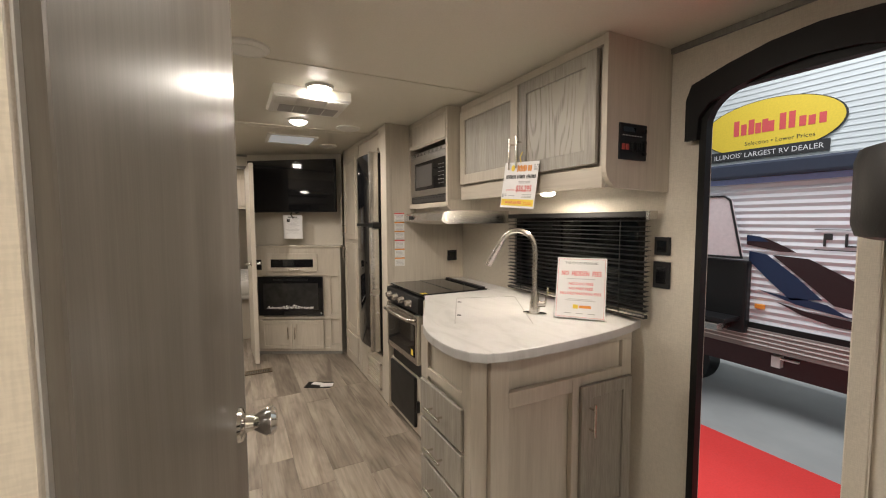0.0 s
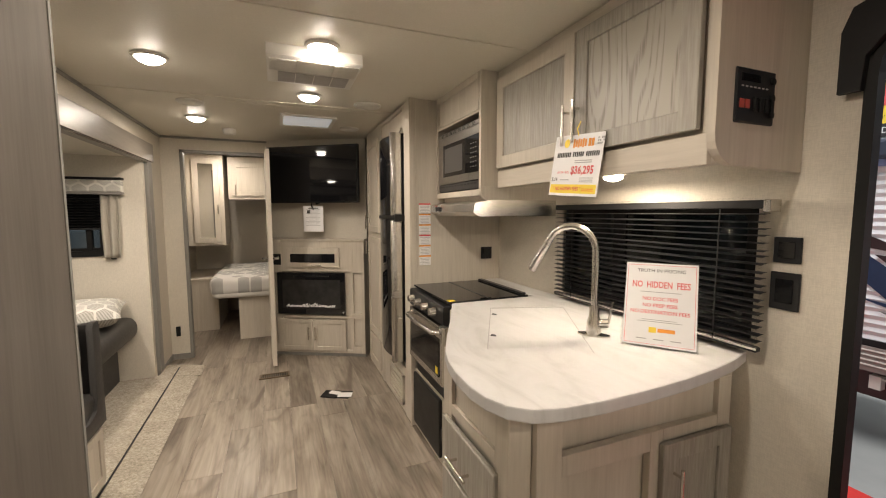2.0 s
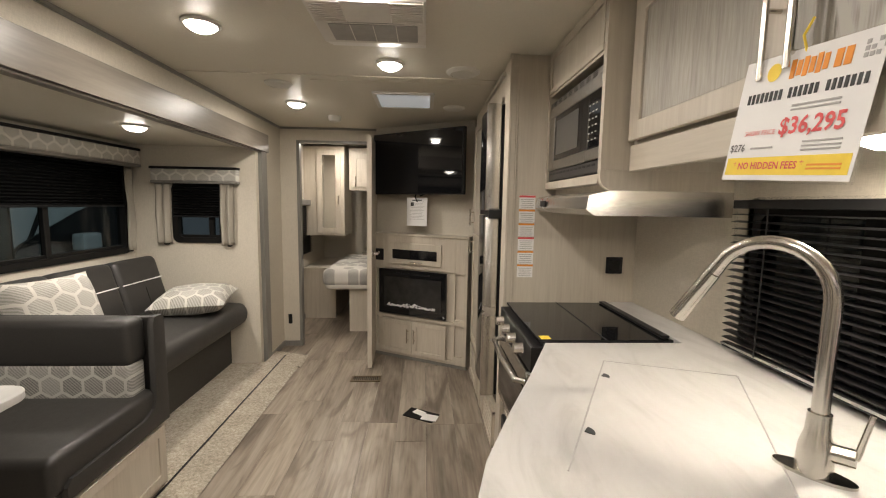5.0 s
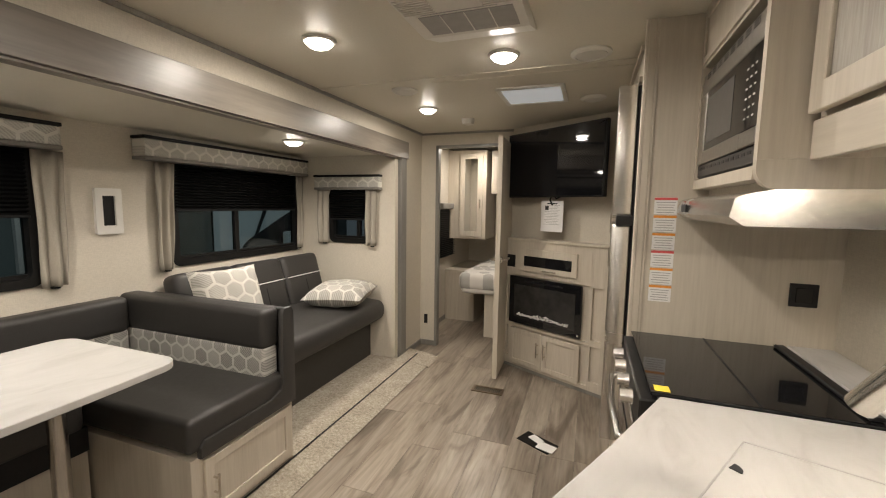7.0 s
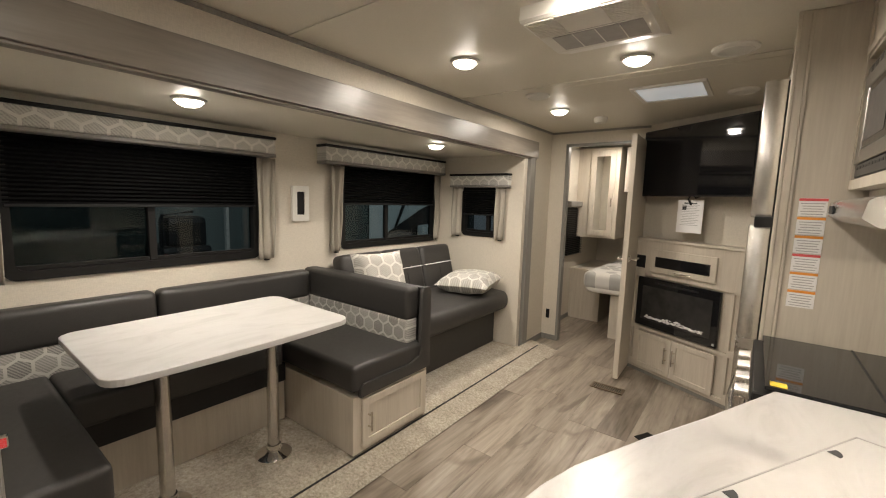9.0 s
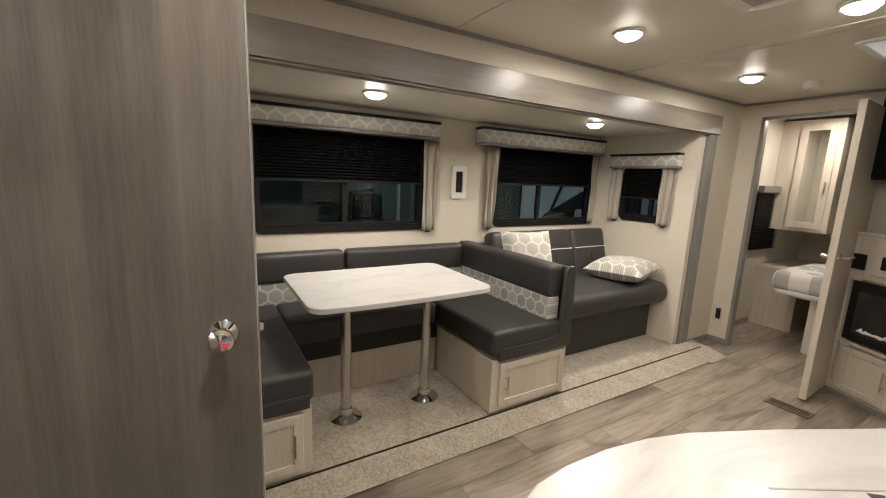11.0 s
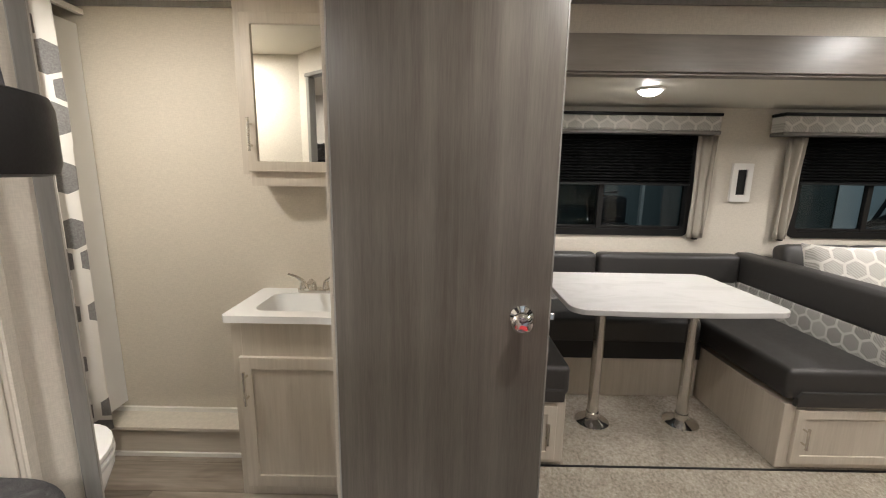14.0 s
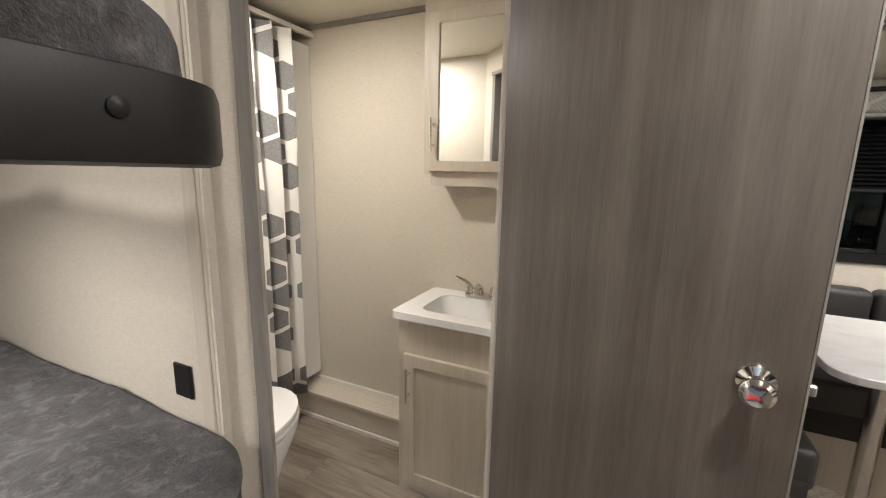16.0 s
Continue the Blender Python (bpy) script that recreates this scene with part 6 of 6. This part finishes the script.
# curtain at the foot of the bunks
pcu = thing("privacy_curtain", pose(1.43, 0.385, H - 0.03, 0, 0, 0), "cream privacy curtain drawn beside the entry", "curtain")
folds(0.14, 1.93, 2, 0.020, plain("cream_cloth", (0.60, 0.55, 0.47), 0.9, 0, 0.05, 200, 0.2), pcu, 48)

ep = thing("entry_partition", pose(1.43, 0.40, 0), "plain greige half-height panel beside the entry", "partition")
part("panel", B((0.0, 0.148, 0.0, 0.05, 0.0, 1.475), bev=0.004), WALL, ep)
part("strap_pad", B((-0.008, 0.08, -0.035, -0.002, 1.32, 1.49), bev=0.012), CLOTH, ep, "grey padded strap")

# ---- bedroom ----
bed = thing("bed", pose(-0.33, 5.02, 0), "bed with a pale patterned cover on a greige base", "bed")
part("base", B((0.14, 1.7, 0.10, 1.3, 0.0, 0.46)), CAB, bed)
bm = cushion(-0.10, 1.8, 0.0, 1.35, 0.46, 0.66, 0.06)
part("mattress", bm, WHITEP, bed, smooth=True)
bm = cushion(-0.12, 1.8, -0.02, 1.35, 0.50, 0.68, 0.07)
part("bedspread", bm, hexes("bedspread_print", (0.62, 0.60, 0.56), (0.34, 0.33, 0.31), (0.45, 0.44, 0.41), 0.12, axes=(0, 1), fill=True), bed, "white and grey printed bedspread", True)
bc = thing("bedside_cabinet", pose(-0.80, 5.62, 0), "greige wood bedside cabinet with a flat top", "cabinet")
part("body", B((0.0, 0.36, 0.0, 0.9, 0.0, 0.58)), CAB, bc)
part("top", B((0.0, 0.37, -0.01, 0.9, 0.58, 0.60), bev=0.002), CAB, bc)
wr = thing("wardrobe", pose(-0.80, 5.66, 0), "greige wood hanging wardrobe with a mirror strip door", "wardrobe")
part("body", B((0.0, 0.46, 0.02, 0.5, 0.97, H - 0.03)), CAB, wr)
shaker(wr, 0.15, 1.0, 0.27, 0.95, "mirror_door", (0.25, 0.38, 0.10, True), 0.06, y=0.02, panel=MIRROR)
oc = thing("overhead_cabinet", pose(-0.30, 5.75, 0), "greige wood overhead cabinet above the bed", "cabinet")
part("body", B((0.0, 1.8, 0.02, 0.5, 1.50, H - 0.03)), CAB, oc)
shaker(oc, 0.04, 1.54, 0.5, 0.38, "door", (0.04, 0.06, 0.12, True), 0.05, y=0.02)
wb = tagged(new("window_5"), kind="structure")
wb.matrix_basis = pose(-0.799, 5.36, 0.76, 0, 0, 90)
part("window_frame", B((0, 0.48, -0.02, 0.0, 0, 0.55), bev=0.01), FRAMEB, wb)
bb = thing("window_blind", pose(-0.775, 5.34, 0.76, 0, 0, 90), "black horizontal mini blind, lowered", "blind")
for k in range(24):
    part("slat", B((0, 0.52, -0.012, 0.008, 0.005 + 0.022 * k, 0.009 + 0.022 * k)), BLACKP, bb)
part("valance_shelf", B((-0.02, 0.54, -0.05, 0.0, 0.56, 0.62), bev=0.004), TRIMW, bb)

# ---- outside, seen through the doorway ----
GZ = -0.80
built("ground", B((-60, 60, -60, 60, GZ - 0.1, GZ)), plain("showroom_floor", (0.34, 0.35, 0.34), 0.35, 0, 0.08, 2.0))
built("red_carpet", B((1.9, 4.28, -3.5, 2.62, GZ, GZ + 0.008)), plain("red_carpet", (0.62, 0.035, 0.03), 0.9, 0, 0.06, 60))
XV = 5.15
SID = plain("white_ribbed_siding", (0.74, 0.75, 0.77), 0.25, 0, 0.02, 6)
tr = thing("travel_trailer", pose(XV, 0, GZ), "white ribbed travel trailer with swoosh graphics", "trailer")
GB = -GZ
bm = bmesh.new()
pts = []
n = 46
for k in range(n + 1):
    z = GB + 0.12 + (1.80 - 0.12) * k / n
    pts.append((0.014 * (k % 2), z))
slab(bm, [(1.5, GB + 0.12)] + pts + [(1.5, 1.80 + GB)], -3.5, 9.0, 0, Matrix(((1, 0, 0, 0), (0, 0, 1, 0), (0, 1, 0, 0), (0, 0, 0, 1))))
part("siding", bm, SID, tr)
part("roof_rail", B((-0.10, 1.5, -3.5, 9.0, GB + 1.80, GB + 1.97), bev=0.03), plain("navy_trim", (0.035, 0.045, 0.07), 0.3), tr, "dark awning tube under the roof")
part("awning_shadow_rail", B((-0.03, 0.0, -3.5, 9.0, GB + 1.74, GB + 1.80), bev=0.005), plain("blue_grey_rail", (0.26, 0.34, 0.62), 0.35), tr)
part("skirt", B((-0.02, 0.3, -3.5, 9.0, GB - 0.10, GB + 0.13), bev=0.008), plain("bronze_skirt", (0.26, 0.225, 0.205), 0.35), tr)
for z in (-0.045, 0.0, 0.045, 0.09):
    part("skirt_line", B((-0.028, -0.02, -3.5, 9.0, GB + z, GB + z + 0.012)), WHITEP, tr)
part("dark_rail", B((-0.015, 0.02, -3.5, 9.0, GB + 0.13, GB + 0.19)), BLACKP, tr)
part("chassis", B((0.1, 1.4, -3.5, 9.0, GB - 0.36, GB - 0.10)), plain("dark_red_chassis", (0.05, 0.016, 0.018), 0.5), tr)
NAVY, MAROON = plain("navy_graphic", (0.010, 0.026, 0.075), 0.5), plain("maroon_graphic", (0.026, 0.008, 0.010), 0.5)


def decal(pts, mat, nm="graphic", lift=0.0):
    b = bmesh.new()
    slab(b, [(y, z + GB) for y, z in pts], -0.004 - lift, -0.001 - lift, 0, UPX)
    part(nm, b, mat, tr)


decal([(2.53, 1.17), (2.35, 1.14), (2.16, 1.05), (2.07, 1.00), (2.22, 1.00), (2.53, 1.06)], MAROON)
decal([(2.53, 1.17), (2.40, 1.155), (2.32, 1.10), (2.53, 1.10)], NAVY, lift=0.002)
decal([(2.50, 0.99), (2.33, 0.96), (2.05, 0.74), (1.84, 0.54), (2.10, 0.50), (2.30, 0.68), (2.50, 0.88)], NAVY)
decal([(2.28, 0.96), (1.96, 0.94), (1.62, 0.76), (1.30, 0.66), (1.30, 0.44), (1.75, 0.50), (2.0, 0.72)], MAROON)
decal([(2.40, 0.57), (2.10, 0.52), (2.02, 0.53), (1.80, 0.50), (1.66, 0.42), (1.50, 0.38), (2.05, 0.46)], NAVY)
decal([(2.22, 0.46), (1.95, 0.40), (1.66, 0.38), (1.30, 0.35), (1.30, 0.28), (1.75, 0.30), (2.0, 0.36)], MAROON)
part("marker_light", B((-0.035, 0.0, 2.32, 2.41, GB + 0.36, GB + 0.41), bev=0.006), ORANGE, tr, "orange marker light")
part("letter_rule", B((-0.004, -0.001, 1.2, 1.93, GB + 1.235, GB + 1.243)), INK, tr)
part("letter_rule", B((-0.004, -0.001, 1.2, 1.93, GB + 1.035, GB + 1.043)), INK, tr)
for y in (1.86, 1.70, 1.60):
    part("graphic_bar", B((-0.004, -0.001, y - 0.022, y, GB + 1.075, GB + 1.20)), INK, tr)
part("graphic_bar", B((-0.004, -0.001, 1.79, 1.84, GB + 1.14, GB + 1.20)), INK, tr)
part("graphic_bar", B((-0.004, -0.001, 1.60, 1.70, GB + 1.075, GB + 1.09)), INK, tr)
kit = part("outside_kitchen", B((-0.10, 0.02, 2.47, 3.25, GB + 0.06, GB + 0.88), bev=0.03), BLACKP, tr, "black outdoor kitchen compartment")
b = bmesh.new()
slab(b, [(2.50, 0.92 + GB), (3.25, 0.92 + GB), (3.25, 1.60 + GB), (2.70, 1.60 + GB), (2.64, 1.56 + GB)], -0.16, -0.12, 0.0, UPX)
part("open_lid", b, plain("pinkish_lid", (0.66, 0.58, 0.58), 0.5), kit, "open pale lid")
b = bmesh.new()
for p, q in (((2.50, 0.92), (2.64, 1.56)), ((2.64, 1.56), (2.70, 1.605)), ((2.70, 1.605), (3.25, 1.61)), ((2.49, 0.92), (3.25, 0.92))):
    tube(b, [(-0.16, p[0], p[1] + GB), (-0.16, q[0], q[1] + GB)], 0.012, 6)
part("lid_edge", b, BLACKP, kit)
part("grill_shelf", B((-0.40, -0.1, 2.52, 3.10, GB + 0.20, GB + 0.25), bev=0.01), BLACKP, kit)
part("grill_drawer", B((-0.38, -0.1, 2.60, 3.10, GB + 0.10, GB + 0.18), bev=0.01), STEEL, kit)
b = bmesh.new()
slab(b, [(0.75 + 0.33 * math.cos(math.pi * k / 12), GB + 1.96 + 0.26 * math.sin(math.pi * k / 12)) for k in range(13)], 0.5, 1.1, 0.02, UPX)
part("roof_air_conditioner", b, WHITEP, tr, "rounded white rooftop unit")
part("stabiliser", B((0.02, 0.12, 2.17, 2.25, GB - 0.26, GB - 0.14)), WHITEP, tr)
part("stabiliser_arm", B((0.04, 0.08, 2.02, 2.20, GB - 0.17, GB - 0.155)), WHITEP, tr)
for y in (3.3, -1.2):
    bm = bmesh.new()
    cyl(bm, (0.15, y, 0.34), (0.38, y, 0.34), 0.34, 32)
    w_ = part("wheel", bm, BLACKP, tr, "black tyre wheel", True)
# oval sign on the hall wall
bw = built("backdrop", B((11.0, 11.1, -20, 25, GZ, 9.0)), plain("hall_wall_panels", (0.72, 0.76, 0.76), 0.5, 0, 0.03, 1.0))
for k in range(44):
    part("wall_rib", B((10.985, 11.0, -8, 16, 2.0 + 0.12 * k, 2.02 + 0.12 * k)), bpy.data.materials["hall_wall_panels"], bw)
sgn = thing("oval_sign", pose(10.95, 0, 0), "large yellow oval sign with red bars and a dark lower band", "sign")
oval = lambda f, q0=0, q1=48: [(5.1 + 1.38 * f * math.cos(a), 3.46 + 0.62 * f * math.sin(a)) for a in (2 * math.pi * k / 48 for k in range(q0, q1))]
b = bmesh.new()
slab(b, oval(1.02), 0.0, 0.03, 0, UPX)
part("rim", b, INK, sgn)
b = bmesh.new()
slab(b, oval(1.0), -0.006, 0.0, 0, UPX)
ov_ = part("oval", b, YELLOW, sgn)
part("lower_band", B((-0.02, 0.03, 3.95, 6.6, 2.76, 3.0)), INK, sgn)
for y, h_ in ((4.02, 0.22), (4.20, 0.20), (4.36, 0.22), (4.55, 0.36), (4.72, 0.36), (4.94, 0.24), (5.06, 0.30), (5.20, 0.24), (5.34, 0.34), (5.50, 0.26), (5.66, 0.36)):
    part("red_bar", B((-0.012, -0.006, y, y + 0.12, 3.34, 3.34 + h_), bev=0.002), REDINK, sgn)
words("Selection \u2022 Lower Prices", 0.135, INK, sgn, pose(-0.008, 4.86, 3.13, 90, 0, -90))
words("ILLINOIS' LARGEST RV DEALER", 0.16, PAPER, sgn, pose(-0.022, 5.12, 2.87, 90, 0, -90))

# ---- floor planks ----
rnd = random.Random(11)
shapes = {}
PW = 0.176
x = -0.80
while x < XR:
    y = -2.1 - rnd.uniform(0, 1.1)
    w = min(PW, XR - x)
    while y < 6.6:
        full = rnd.choice((0.92, 1.22))
        y0, y1 = max(y, -2.1), min(y + full, 6.6)
        ln = round(y1 - y0, 3)
        if ln < 0.02:
            y += full
            continue
        key = (round(w, 3), ln)
        if key not in shapes:
            b = B((0.0004, w - 0.0004, 0.0006, ln - 0.0006, -0.006, 0.0), bev=0.0008)
            me = bpy.data.meshes.new("floor_plank")
            b.to_mesh(me)
            b.free()
            me.materials.append(FLOORM)
            shapes[key] = me
        o = new("floor_plank", shapes[key])
        o.matrix_basis = pose(x, y0, rnd.uniform(-0.0002, 0.0002))
        o.parent = bpy.data.objects["floor"]
        y += full
    x += PW
